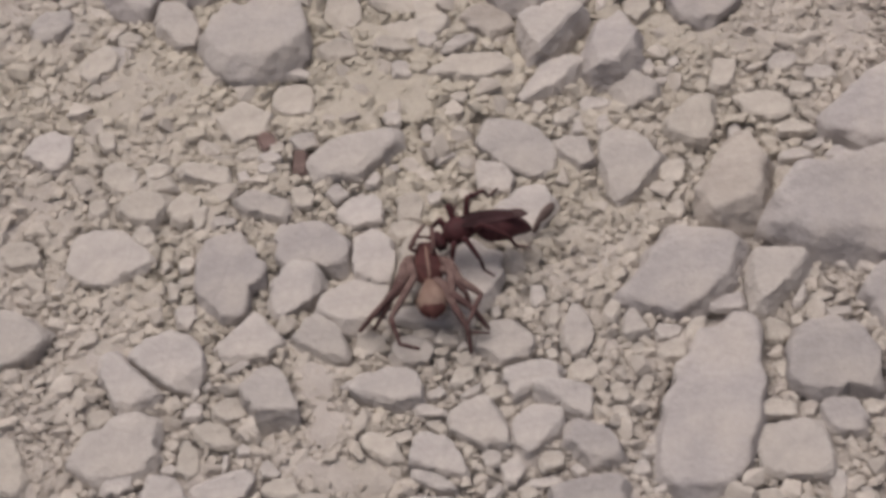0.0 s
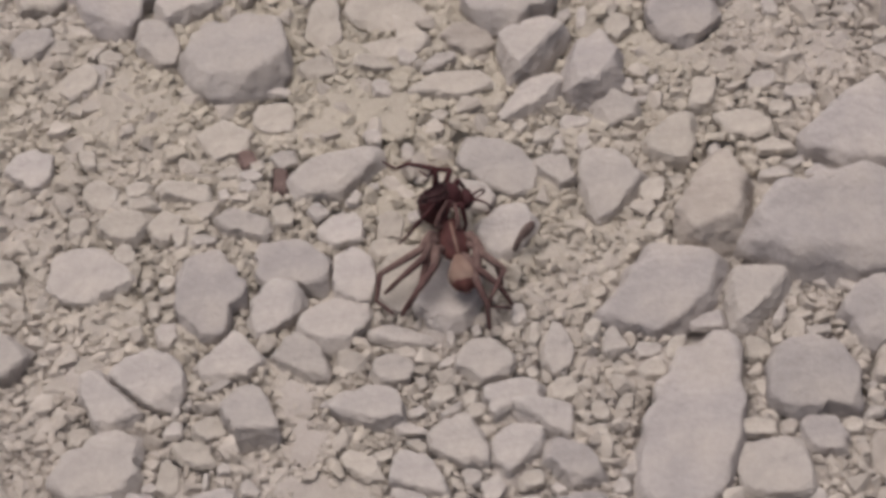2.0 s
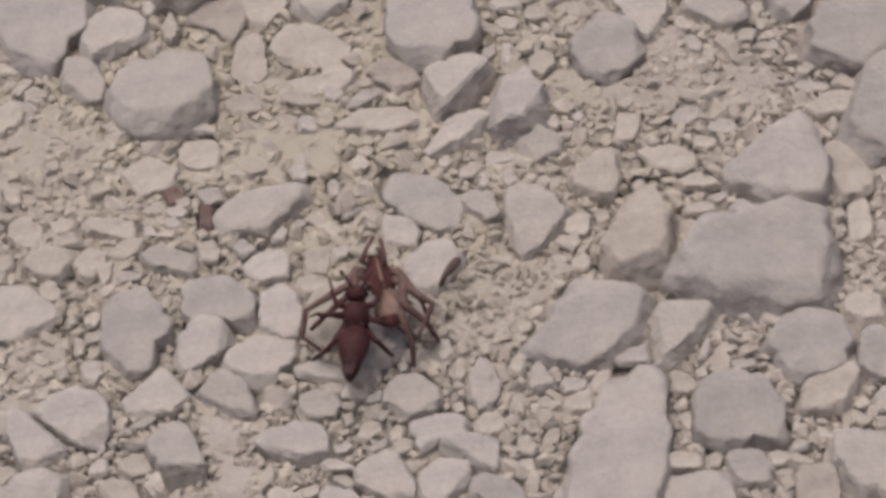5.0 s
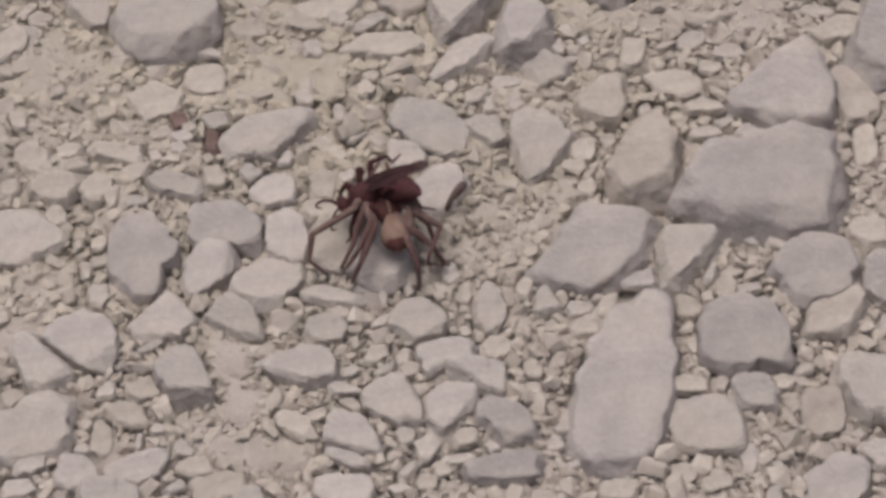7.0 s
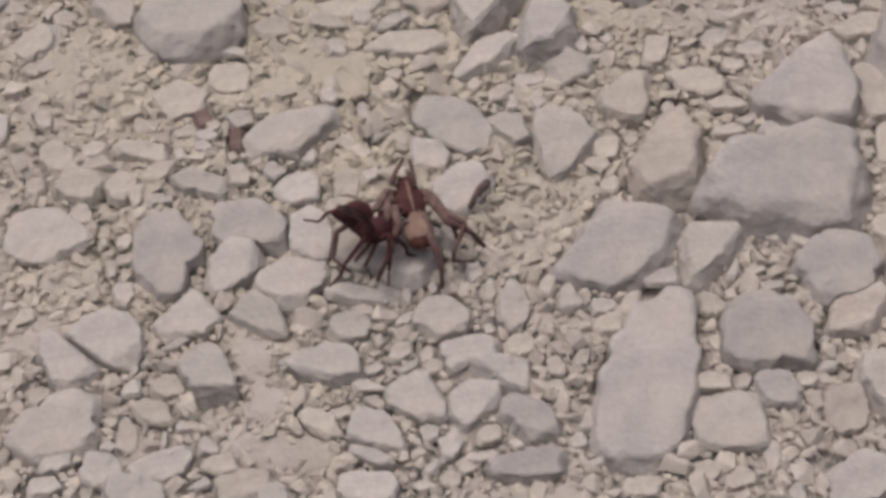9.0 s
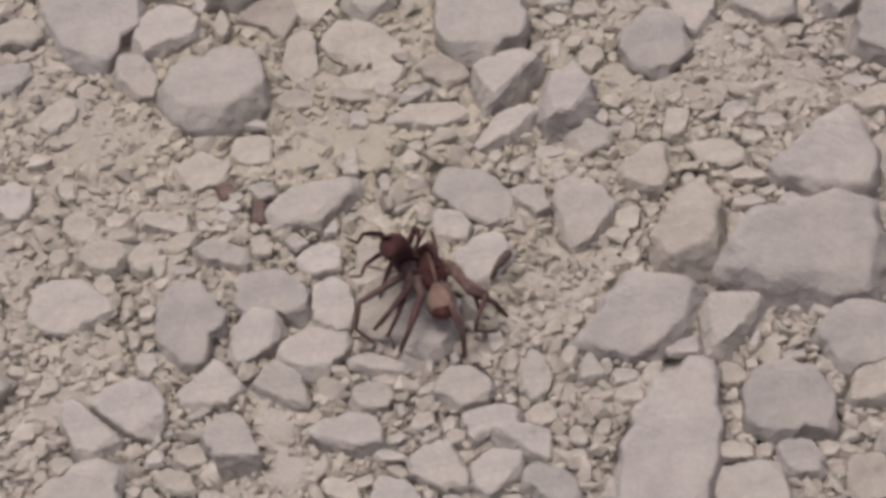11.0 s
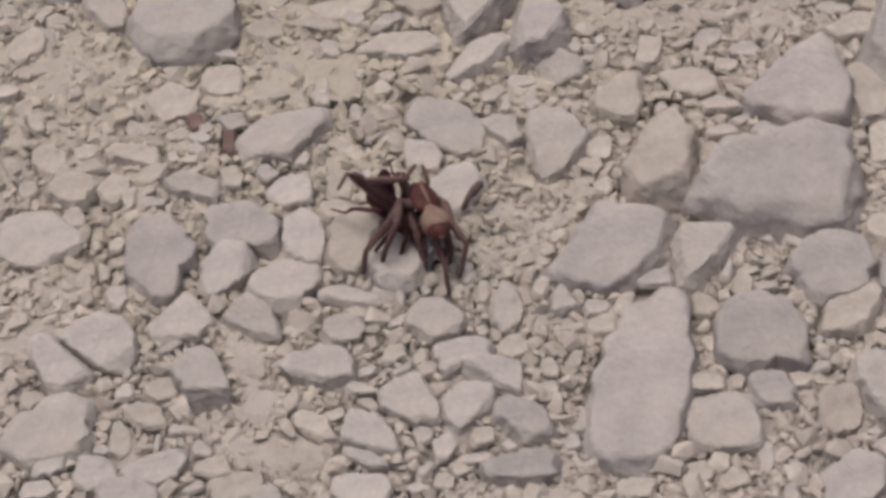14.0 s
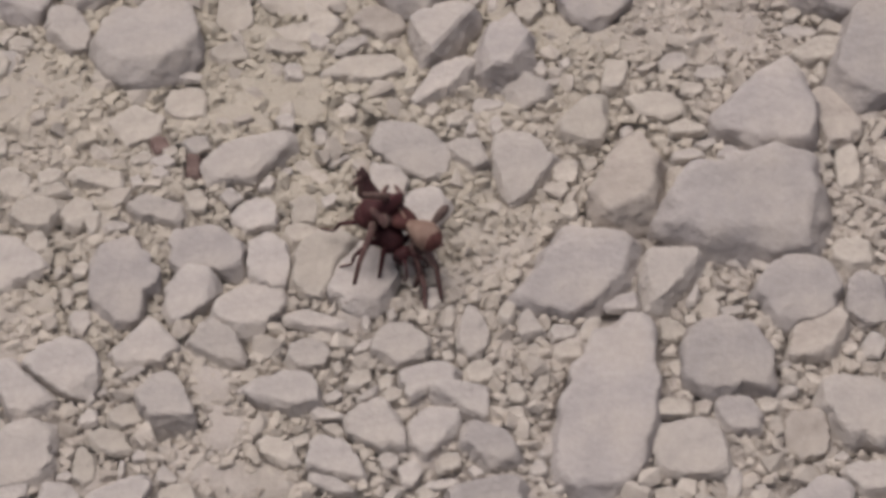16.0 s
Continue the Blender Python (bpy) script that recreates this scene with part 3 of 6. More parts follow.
stone(DULL, 97.8, 65.6, 3.5, (199, 11.3), (240, 10.6), (263, 10.6), (326, 8.7), (1, 8.6), (94, 10.9), (132, 8.0), (155, 8.9))
stone(TAN, 92.7, 46.9, 1.7, (227, 5.2), (274, 3.0), (352, 5.0), (89, 3.4), (124, 3.4))
stone(TAN, -73.7, 64.7, 1.6, (197, 4.7), (269, 3.9), (307, 4.5), (12, 4.5), (69, 4.4), (124, 4.0))
stone(GREY, -74.3, 53.1, 1.3, (210, 4.1), (304, 3.0), (323, 3.0), (17, 4.4), (96, 3.5), (144, 3.2))
stone(TAN, -64.3, 43.7, 1.3, (220, 4.3), (304, 3.4), (342, 3.2), (39, 4.3), (117, 3.6), (166, 3.1))
stone(TAN, -5.4, 89.8, 1.1, (208, 7.1), (269, 4.9), (290, 4.7), (4, 6.3), (89, 4.9), (148, 5.3))
stone(TAN, 7.1, 87.6, 1.0, (192, 2.3), (291, 2.7), (2, 2.4), (67, 2.8), (140, 2.8))
stone(TAN, 13.6, 82.5, 0.8, (183, 2.8), (279, 5.1), (354, 2.5), (23, 3.6), (151, 3.0))
stone(TAN, 35.0, 84.5, 0.8, (229, 4.6), (299, 3.1), (338, 4.2), (65, 4.1), (136, 3.2))
stone(DULL, 58.1, 86.2, 1.7, (252, 5.6), (353, 2.3), (89, 6.0), (169, 2.4))
stone(TAN, 47.8, 86.3, 0.7, (218, 4.1), (280, 3.6), (344, 3.3), (69, 4.0), (139, 3.1))
stone(PALE, 85.5, 84.1, 1.1, (211, 3.4), (284, 2.1), (328, 3.7), (78, 2.1), (104, 2.3))
stone(DULL, 87.0, 90.1, 1.2, (219, 4.0), (272, 2.4), (346, 3.7), (89, 2.4), (146, 3.5))
stone(PALE, 100.3, 80.6, 1.6, (198, 4.8), (269, 3.4), (352, 4.4), (89, 3.3), (145, 4.5))
stone(TAN, -5.9, 52.9, 0.8, (242, 4.5), (264, 2.6), (307, 4.1), (34, 7.0), (100, 2.1))
stone(BROWN, 8.1, 55.1, 0.9, (21, 4.6), (75, 4.0), (132, 4.4), (180, 6.1), (240, 3.7), (312, 4.6), dents=[(186, 0.6, 1.4)])
stone(TAN, 5.4, 42.8, 0.9, (33, 6.6), (90, 3.9), (132, 4.7), (246, 5.0), (270, 3.8), (303, 4.3), dents=[(123, 0.5, 1.3)])
stone(PALE, -28.3, 41.9, 0.7, (205, 2.8), (266, 1.4), (333, 3.2), (72, 1.5), (98, 1.8))
stone(TAN, -74.7, -1.8, 1.1, (185, 3.5), (239, 3.3), (284, 2.8), (356, 3.8), (55, 3.1), (97, 2.8))
stone(GREY, -71.4, 22.0, 1.6, (232, 3.9), (324, 4.6), (359, 3.8), (64, 4.7), (111, 4.3), (156, 4.5))
stone(TAN, -71.9, -47.2, 1.6, (185, 2.3), (283, 5.7), (353, 3.5), (25, 2.7), (89, 6.7))
stone(TAN, -3.2, -2.3, 2.0, (54, 8.1), (90, 6.7), (135, 5.4), (180, 4.8), (210, 6.8), (270, 8.3), (333, 4.3), top=(200, 4), facets=[(90, 50, 0.90)], dents=[(327, 1.0, 2.0), (150, 0.6, 1.5)])
stone(GREY, 4.7, -6.3, 1.8, (0, 6.1), (63, 8.2), (138, 5.9), (159, 5.7), (213, 7.5), (270, 8.3), (315, 6.5), top=(90, 6), dents=[(333, 1.0, 2.1), (249, 0.8, 2.0)])
stone(TAN, -64.3, 36.9, 0.7, (185, 1.4), (265, 1.5), (327, 1.5), (50, 1.3), (107, 1.6))
stone(TAN, -43.9, 41.5, 0.7, (240, 1.5), (297, 1.4), (20, 1.4), (80, 1.5), (159, 1.4))
stone(GREY, -63.5, 43.9, 0.7, (0, 3.5), (114, 3.6), (144, 2.7), (240, 4.6), (315, 3.1), (345, 3.2))
stone(TAN, -58.8, 50.2, 0.7, (206, 2.0), (270, 1.3), (355, 1.9), (68, 1.4), (142, 1.7))
stone(TAN, -59.0, 46.1, 0.7, (205, 0.7), (316, 1.1), (19, 0.7), (123, 1.1))
stone(TAN, -61.4, 24.4, 0.7, (199, 1.4), (283, 2.4), (8, 1.4), (71, 2.1), (147, 2.2))
stone(TAN, -51.7, 17.0, 0.8, (192, 2.1), (282, 2.0), (336, 2.0), (75, 2.0), (119, 2.0))
stone(TAN, -50.4, 13.7, 0.8, (194, 2.5), (276, 1.4), (31, 2.3), (98, 1.5))
stone(TAN, -35.4, 21.7, 0.7, (217, 2.1), (283, 1.4), (349, 1.9), (70, 1.8), (131, 1.4))
stone(TAN, -30.2, 23.1, 0.7, (206, 1.3), (306, 1.1), (16, 1.3), (115, 1.1))
stone(PALE, -31.4, 20.7, 0.7, (199, 2.0), (257, 1.2), (300, 1.6), (56, 1.3), (106, 1.4))
stone(PALE, -32.0, 17.9, 0.7, (188, 1.5), (252, 1.3), (304, 1.6), (36, 1.3), (110, 1.5))
stone(PALE, -36.0, 16.1, 0.7, (195, 1.0), (290, 1.2), (26, 0.9), (116, 1.3))
stone(TAN, -19.9, 47.2, 1.1, (181, 3.8), (235, 2.8), (282, 2.3), (21, 3.4), (66, 2.5), (111, 2.6))
stone(TAN, -9.8, 48.4, 0.9, (194, 3.5), (259, 1.9), (285, 2.1), (31, 3.1), (86, 1.8), (115, 2.5))
stone(TAN, -3.8, 50.7, 0.7, (203, 1.3), (270, 2.8), (359, 1.4), (35, 1.7), (144, 2.1))
stone(PALE, 3.6, 49.3, 0.8, (270, 1.8), (297, 1.3), (24, 2.9), (115, 1.3), (170, 2.7))
stone(TAN, -0.8, 48.3, 0.7, (186, 1.0), (280, 1.0), (13, 0.9), (118, 1.0))
stone(PALE, -7.7, 42.2, 0.7, (189, 1.8), (261, 1.9), (347, 2.1), (37, 1.8), (100, 2.1))
stone(TAN, 3.0, 34.9, 0.7, (195, 1.6), (269, 1.5), (329, 1.4), (45, 1.6), (126, 1.3))
stone(PALE, -2.9, 26.9, 0.7, (192, 1.2), (269, 1.9), (355, 1.2), (35, 1.4), (134, 1.8), (172, 1.2))
stone(PALE, -9.2, 30.1, 0.7, (205, 1.5), (252, 1.5), (355, 1.6), (30, 1.5), (111, 1.6))
stone(PALE, 0.3, 21.1, 0.7, (202, 2.2), (300, 0.7), (39, 2.4), (113, 0.6))
stone(PALE, -12.5, 15.3, 0.7, (207, 1.8), (277, 1.5), (342, 1.2), (40, 1.7), (145, 1.0))
stone(PALE, -9.0, 18.3, 0.7, (194, 1.0), (298, 1.0), (12, 1.0), (112, 1.0))
stone(PALE, 28.4, 34.4, 0.8, (200, 3.0), (284, 1.4), (52, 2.6), (84, 1.3), (137, 2.4))
stone(PALE, 38.5, 43.3, 0.7, (199, 1.3), (280, 2.0), (356, 1.2), (22, 1.3), (142, 1.4))
stone(PALE, 29.5, 29.1, 0.7, (234, 2.0), (311, 1.6), (13, 1.2), (131, 1.7), (177, 1.1))
stone(PALE, 24.8, 28.1, 0.7, (257, 1.6), (308, 1.4), (25, 1.1), (153, 1.1), (177, 1.1))
stone(TAN, 22.4, 30.7, 0.8, (188, 2.3), (290, 1.8), (325, 1.5), (70, 2.5), (123, 1.5))
stone(TAN, 17.8, 32.7, 0.7, (243, 1.6), (324, 1.2), (45, 1.5), (133, 1.3), (178, 1.4))
stone(TAN, 41.7, 17.8, 0.9, (181, 2.3), (211, 2.6), (284, 2.9), (350, 2.0), (35, 3.1), (118, 2.4))
stone(TAN, 46.2, 19.8, 0.7, (194, 1.2), (308, 1.3), (9, 1.4), (105, 1.4))
stone(PALE, 53.6, 27.0, 0.7, (181, 1.2), (260, 1.6), (336, 1.3), (18, 1.2), (136, 1.3))
stone(PALE, 43.3, 44.5, 0.7, (210, 1.2), (307, 1.0), (11, 1.1), (126, 0.9))
stone(PALE, 40.4, 40.0, 0.7, (215, 1.4), (283, 0.8), (339, 1.3), (102, 0.7))
stone(PALE, 63.6, 44.9, 0.7, (193, 3.0), (264, 2.2), (312, 2.1), (1, 2.7), (90, 2.1), (142, 2.1))
stone(PALE, 70.6, 42.0, 0.8, (191, 3.1), (263, 1.8), (302, 2.1), (21, 2.8), (80, 2.1), (123, 2.0))
stone(TAN, 66.6, 37.9, 0.7, (182, 2.1), (258, 1.8), (297, 1.8), (11, 2.3), (70, 1.7), (125, 1.9))
stone(TAN, 64.7, 27.6, 1.0, (196, 3.4), (269, 1.6), (319, 3.5), (58, 2.1), (104, 2.0))
stone(PALE, 64.3, 21.3, 0.8, (180, 3.0), (269, 1.5), (286, 1.3), (62, 1.9), (106, 1.5))
stone(PALE, 68.0, 24.1, 0.7, (231, 1.4), (303, 1.1), (29, 1.7), (114, 0.9))
stone(DULL, 72.1, 21.8, 0.7, (212, 2.4), (269, 1.3), (19, 2.0), (43, 1.5), (140, 1.6))
stone(PALE, 88.4, 52.3, 0.8, (239, 2.2), (296, 1.5), (30, 3.3), (97, 1.3), (173, 3.3))
stone(TAN, 91.6, 42.4, 0.7, (180, 1.0), (237, 1.9), (339, 1.0), (3, 1.0), (134, 1.3))
stone(TAN, 89.7, 16.6, 0.7, (185, 1.1), (282, 1.0), (5, 1.1), (102, 1.0))
stone(TAN, 89.8, 20.2, 0.7, (214, 1.3), (284, 1.1), (25, 1.3), (105, 1.1))
stone(TAN, 93.7, 18.5, 0.7, (279, 5.0), (358, 2.2), (45, 4.6), (127, 4.5), (178, 2.3))
stone(TAN, -43.3, 6.2, 0.7, (190, 1.3), (312, 1.9), (349, 1.1), (57, 2.6), (136, 1.6))
stone(PALE, -39.2, 5.2, 0.7, (208, 2.0), (287, 1.1), (350, 2.3), (83, 1.2), (105, 1.2))
stone(TAN, -61.7, 8.5, 0.8, (184, 1.7), (269, 2.3), (320, 1.9), (20, 1.9), (102, 2.1))
stone(TAN, -53.1, 2.3, 0.7, (210, 2.0), (258, 2.1), (317, 2.2), (27, 1.9), (78, 2.2), (150, 2.0))
stone(TAN, -45.1, -3.9, 0.7, (197, 1.5), (288, 1.6), (348, 1.2), (68, 1.8), (146, 1.3))
stone(TAN, -48.6, -4.1, 0.7, (199, 0.9), (305, 0.9), (18, 0.8), (129, 0.9))
stone(TAN, -44.6, -7.6, 0.7, (198, 1.5), (277, 1.0), (16, 1.4), (103, 1.0))
stone(PALE, -44.5, -15.2, 0.8, (188, 1.8), (253, 2.7), (331, 2.0), (12, 1.9), (89, 2.6), (144, 2.4))
stone(TAN, -58.3, -21.8, 0.7, (185, 1.7), (262, 1.7), (316, 1.5), (40, 1.7), (118, 1.5))
stone(TAN, -47.1, -9.7, 0.7, (189, 0.9), (294, 2.0), (355, 1.1), (75, 1.7))
stone(TAN, -6.7, 4.5, 0.9, (180, 2.8), (218, 2.9), (302, 1.8), (332, 2.6), (80, 2.1), (117, 2.1))
stone(PALE, -1.3, 11.2, 0.7, (190, 1.4), (294, 1.2), (25, 1.5), (105, 1.3))
stone(PALE, 4.7, -15.4, 0.7, (182, 0.7), (269, 1.8), (350, 0.9), (20, 0.9), (123, 1.7))
stone(TAN, -5.9, 9.5, 0.7, (186, 2.4), (269, 2.8), (343, 2.6), (42, 2.6), (114, 2.9))
stone(PALE, 4.4, -20.7, 0.7, (204, 2.1), (280, 1.3), (329, 1.0), (27, 2.3), (129, 0.8))
stone(PALE, 9.3, -14.0, 0.7, (192, 0.8), (295, 1.1), (11, 0.8), (115, 1.1))
stone(TAN, -3.0, -18.9, 0.7, (216, 1.5), (269, 1.3), (354, 1.9), (70, 1.3), (105, 1.3))
stone(PALE, 16.5, -10.7, 0.7, (216, 1.9), (317, 1.7), (10, 1.3), (89, 2.3), (178, 1.2))
stone(TAN, 19.2, -15.1, 0.7, (246, 2.4), (340, 1.2), (19, 1.4), (129, 1.9), (178, 1.1))
stone(TAN, 29.4, -13.8, 0.7, (199, 2.1), (251, 2.6), (342, 1.3), (11, 1.8), (89, 2.8), (156, 1.3))
stone(PALE, 33.0, -16.8, 0.9, (229, 2.8), (288, 2.6), (26, 2.0), (139, 2.8), (170, 1.9))
stone(PALE, 38.7, -18.2, 0.7, (193, 2.5), (278, 1.6), (299, 1.6), (2, 2.6), (89, 1.6), (150, 2.0))
stone(TAN, 43.6, -17.4, 0.7, (185, 2.0), (241, 3.0), (324, 1.2), (346, 1.5), (111, 1.9), (146, 1.3))
stone(TAN, 39.7, -22.2, 0.8, (191, 2.7), (269, 1.9), (356, 2.2), (75, 2.3), (133, 1.9))
stone(DULL, 49.9, -12.0, 0.9, (215, 3.5), (269, 1.7), (340, 2.8), (17, 2.9), (109, 1.8), (125, 1.9))
stone(TAN, 18.8, -23.1, 0.7, (203, 1.0), (290, 1.1), (18, 1.0), (108, 1.1))
stone(TAN, 33.5, -21.8, 0.7, (190, 1.2), (288, 1.2), (356, 1.1), (117, 1.0))
stone(TAN, 41.8, 8.8, 0.7, (189, 1.8), (260, 2.0), (339, 1.6), (30, 1.9), (127, 1.6))
stone(PALE, 74.6, -3.1, 0.8, (195, 2.0), (255, 2.3), (321, 2.4), (21, 2.0), (69, 2.3), (150, 2.3))
stone(PALE, 68.9, -2.2, 0.7, (225, 1.1), (244, 1.1), (326, 3.6), (51, 0.9), (100, 2.4))
stone(PALE, 62.3, -11.0, 0.7, (187, 1.5), (269, 2.1), (334, 0.9), (5, 1.2), (148, 0.8))
stone(TAN, 66.2, -10.5, 0.7, (219, 1.8), (296, 1.2), (41, 1.6), (126, 1.2))
stone(PALE, 68.8, -14.3, 0.7, (201, 2.1), (279, 1.0), (7, 2.2), (98, 1.0))
stone(TAN, 91.4, -2.3, 1.5, (182, 4.2), (236, 4.2), (289, 3.5), (358, 4.0), (66, 4.0), (99, 3.6), (143, 3.9))
stone(TAN, 61.3, -16.0, 0.7, (190, 1.1), (277, 1.0), (6, 1.0), (108, 1.0))
stone(TAN, 57.7, -18.2, 0.8, (181, 2.0), (242, 2.4), (314, 2.3), (32, 2.2), (79, 2.2))
stone(TAN, 65.5, -5.4, 0.7, (223, 1.2), (310, 1.0), (37, 1.1), (134, 1.0))
stone(PALE, -35.2, -26.4, 0.7, (210, 2.4), (290, 0.9), (316, 0.9), (38, 2.6), (121, 0.7))
stone(PALE, -42.0, -35.1, 0.7, (190, 1.8), (274, 1.5), (3, 1.5), (89, 1.7), (144, 1.4))
stone(PALE, -39.8, -29.9, 0.7, (209, 0.9), (291, 0.8), (18, 0.7), (135, 0.7))
stone(PALE, -41.8, -31.5, 0.7, (193, 0.7), (302, 0.8), (10, 0.7), (116, 0.8))
stone(PALE, -45.4, -46.7, 0.7, (194, 1.4), (269, 0.9), (331, 1.2), (48, 1.1), (120, 0.9))
stone(PALE, -33.1, -42.9, 0.7, (192, 1.3), (279, 1.2), (348, 1.2), (71, 1.2), (144, 1.2))
stone(PALE, -36.1, -45.4, 0.7, (304, 1.3), (357, 0.5), (63, 1.6), (176, 0.5))
stone(TAN, -38.3, -39.9, 0.7, (208, 2.8), (252, 2.3), (283, 3.2), (21, 2.7), (72, 2.4), (128, 3.4))
stone(PALE, -28.8, -47.0, 0.7, (197, 1.6), (269, 1.4), (340, 2.0), (45, 1.2), (143, 1.6))
stone(TAN, -26.6, -50.8, 0.8, (204, 3.0), (244, 2.0), (278, 1.9), (17, 2.6), (89, 1.9), (132, 2.5))
stone(TAN, -58.0, -36.1, 0.7, (184, 1.8), (269, 2.0), (317, 1.5), (40, 2.1), (113, 1.7))
stone(PALE, -55.4, -54.7, 0.8, (184, 2.8), (278, 1.8), (301, 1.9), (42, 2.6), (98, 1.9), (161, 2.5))
stone(PALE, -29.8, -54.2, 0.7, (246, 1.5), (293, 0.9), (29, 1.6), (126, 0.8))
stone(PALE, -1.1, -31.4, 0.7, (200, 1.7), (269, 1.2), (303, 1.1), (42, 1.5), (122, 1.0))
stone(TAN, -0.2, -25.5, 0.7, (201, 0.9), (305, 1.1), (13, 1.0), (108, 1.1))
stone(TAN, 3.4, -27.9, 0.8, (252, 2.5), (309, 1.5), (10, 2.3), (101, 1.9), (157, 1.6))
stone(PALE, 4.9, -31.2, 0.7, (223, 2.1), (303, 0.9), (348, 1.3), (128, 0.7))
stone(PALE, -2.2, -34.9, 0.7, (220, 1.9), (269, 1.0), (359, 3.1), (71, 1.0), (104, 1.5))
stone(TAN, -0.9, -37.9, 0.7, (217, 1.2), (238, 1.0), (328, 1.7), (36, 1.1), (104, 1.3))
stone(TAN, 9.0, -31.2, 0.7, (202, 1.6), (292, 1.4), (344, 1.6), (75, 1.5), (130, 1.5))
stone(TAN, 8.1, -28.5, 0.7, (193, 1.4), (287, 1.5), (348, 1.2), (65, 1.8), (142, 1.2))
stone(PALE, 11.7, -46.6, 0.8, (191, 1.9), (276, 2.7), (336, 1.7), (30, 2.3), (120, 2.2))
stone(PALE, 8.1, -44.3, 0.7, (200, 1.5), (296, 1.6), (358, 1.6), (82, 1.6), (162, 1.7))
stone(PALE, 8.5, -50.8, 0.7, (252, 1.8), (320, 0.9), (13, 1.7), (136, 0.8))
stone(TAN, 11.5, -53.3, 0.7, (212, 1.8), (275, 1.6), (347, 1.6), (62, 1.6), (147, 1.5))
stone(PALE, 6.9, -54.6, 0.7, (225, 1.3), (280, 1.1), (51, 1.2), (101, 1.1))
stone(TAN, 14.1, -50.4, 0.7, (196, 1.4), (295, 1.6), (13, 1.3), (125, 1.5))
stone(TAN, -6.6, -40.3, 0.7, (217, 1.5), (297, 1.1), (14, 1.6), (110, 1.0))
stone(TAN, 34.5, -29.1, 0.7, (198, 2.0), (283, 1.6), (349, 1.2), (107, 1.7), (147, 1.1))
stone(TAN, 30.0, -31.2, 0.7, (186, 1.5), (257, 1.9), (356, 1.6), (28, 1.5), (121, 2.1))
stone(TAN, 29.9, -35.3, 0.7, (198, 1.4), (284, 1.3), (7, 1.4), (101, 1.2))
stone(PALE, 34.8, -43.0, 0.7, (198, 2.0), (286, 1.4), (329, 1.0), (29, 2.1), (134, 0.9))
stone(PALE, 33.0, -46.6, 0.7, (198, 1.7), (281, 1.4), (7, 1.4), (71, 1.6), (155, 1.3))
stone(PALE, 35.8, -50.6, 0.7, (193, 1.3), (289, 0.8), (12, 1.3), (112, 0.8))
stone(TAN, 18.1, -44.8, 0.7, (200, 2.1), (288, 1.7), (357, 2.0), (89, 1.8), (139, 1.8))
stone(PALE, 16.9, -48.7, 0.7, (269, 1.1), (289, 1.1), (56, 2.0), (97, 1.0), (178, 2.6))
stone(PALE, 22.5, -47.0, 0.7, (214, 0.9), (287, 1.1), (43, 0.8), (113, 1.2))
stone(TAN, 23.9, -26.6, 0.8, (189, 2.6), (255, 2.6), (305, 2.3), (6, 2.5), (77, 2.5), (139, 2.2))
stone(TAN, 43.1, -55.7, 0.7, (269, 2.0), (355, 3.2), (86, 2.2), (105, 2.3), (175, 3.3))
stone(TAN, 56.4, -34.5, 1.0, (183, 3.1), (274, 1.7), (9, 3.3), (79, 2.0), (100, 2.1))
stone(BROWN, 61.9, -34.3, 0.7, (180, 1.3), (269, 1.6), (337, 1.2), (39, 1.6), (118, 1.4))
stone(PALE, 76.7, -25.9, 0.7, (222, 0.9), (315, 0.8), (46, 1.0), (121, 0.8))
stone(PALE, 76.8, -31.1, 0.7, (233, 1.9), (284, 1.1), (338, 1.5), (83, 1.3), (141, 1.2))
stone(TAN, 72.8, -33.9, 0.7, (182, 1.6), (283, 1.7), (332, 1.6), (61, 1.8), (127, 1.7))
stone(PALE, 65.3, -49.3, 0.8, (282, 2.7), (347, 1.5), (44, 2.3), (126, 2.5), (179, 1.4))
stone(TAN, 54.0, -52.3, 0.8, (183, 2.1), (259, 2.0), (324, 2.3), (43, 2.0), (100, 2.1))
stone(TAN, 59.7, -53.9, 0.8, (187, 2.6), (280, 1.7), (3, 2.4), (73, 2.1), (139, 1.9))
stone(PALE, 68.7, -56.9, 0.7, (269, 1.6), (358, 1.4), (82, 1.8), (137, 1.5), (173, 1.5))
stone(PALE, 69.9, -50.4, 0.7, (191, 0.9), (282, 0.7), (3, 0.9), (101, 0.7))
stone(TAN, 57.9, -26.3, 0.7, (200, 1.1), (301, 1.5), (25, 1.2), (107, 1.6))
stone(PALE, 84.1, -44.7, 0.7, (254, 1.0), (317, 1.1), (43, 1.2), (130, 0.9))
stone(PALE, -64.5, 84.1, 0.8, (235, 2.6), (309, 2.1), (20, 2.3), (89, 2.5), (159, 2.0))
stone(TAN, -68.1, 80.5, 0.7, (192, 1.2), (281, 1.6), (354, 1.1), (49, 1.4), (156, 1.1))
stone(PALE, -64.6, 89.3, 0.7, (215, 1.6), (294, 1.2), (29, 1.5), (123, 1.2))
stone(TAN, -73.9, 83.8, 1.0, (185, 4.6), (225, 5.4), (276, 5.5), (351, 5.5), (34, 4.5), (76, 5.7), (116, 6.4))
stone(TAN, -42.0, 84.1, 0.8, (197, 2.6), (269, 2.0), (341, 2.4), (64, 2.1), (139, 2.2))
stone(PALE, -39.0, 72.4, 0.7, (190, 1.1), (238, 1.8), (338, 1.4), (35, 1.3), (148, 1.6))
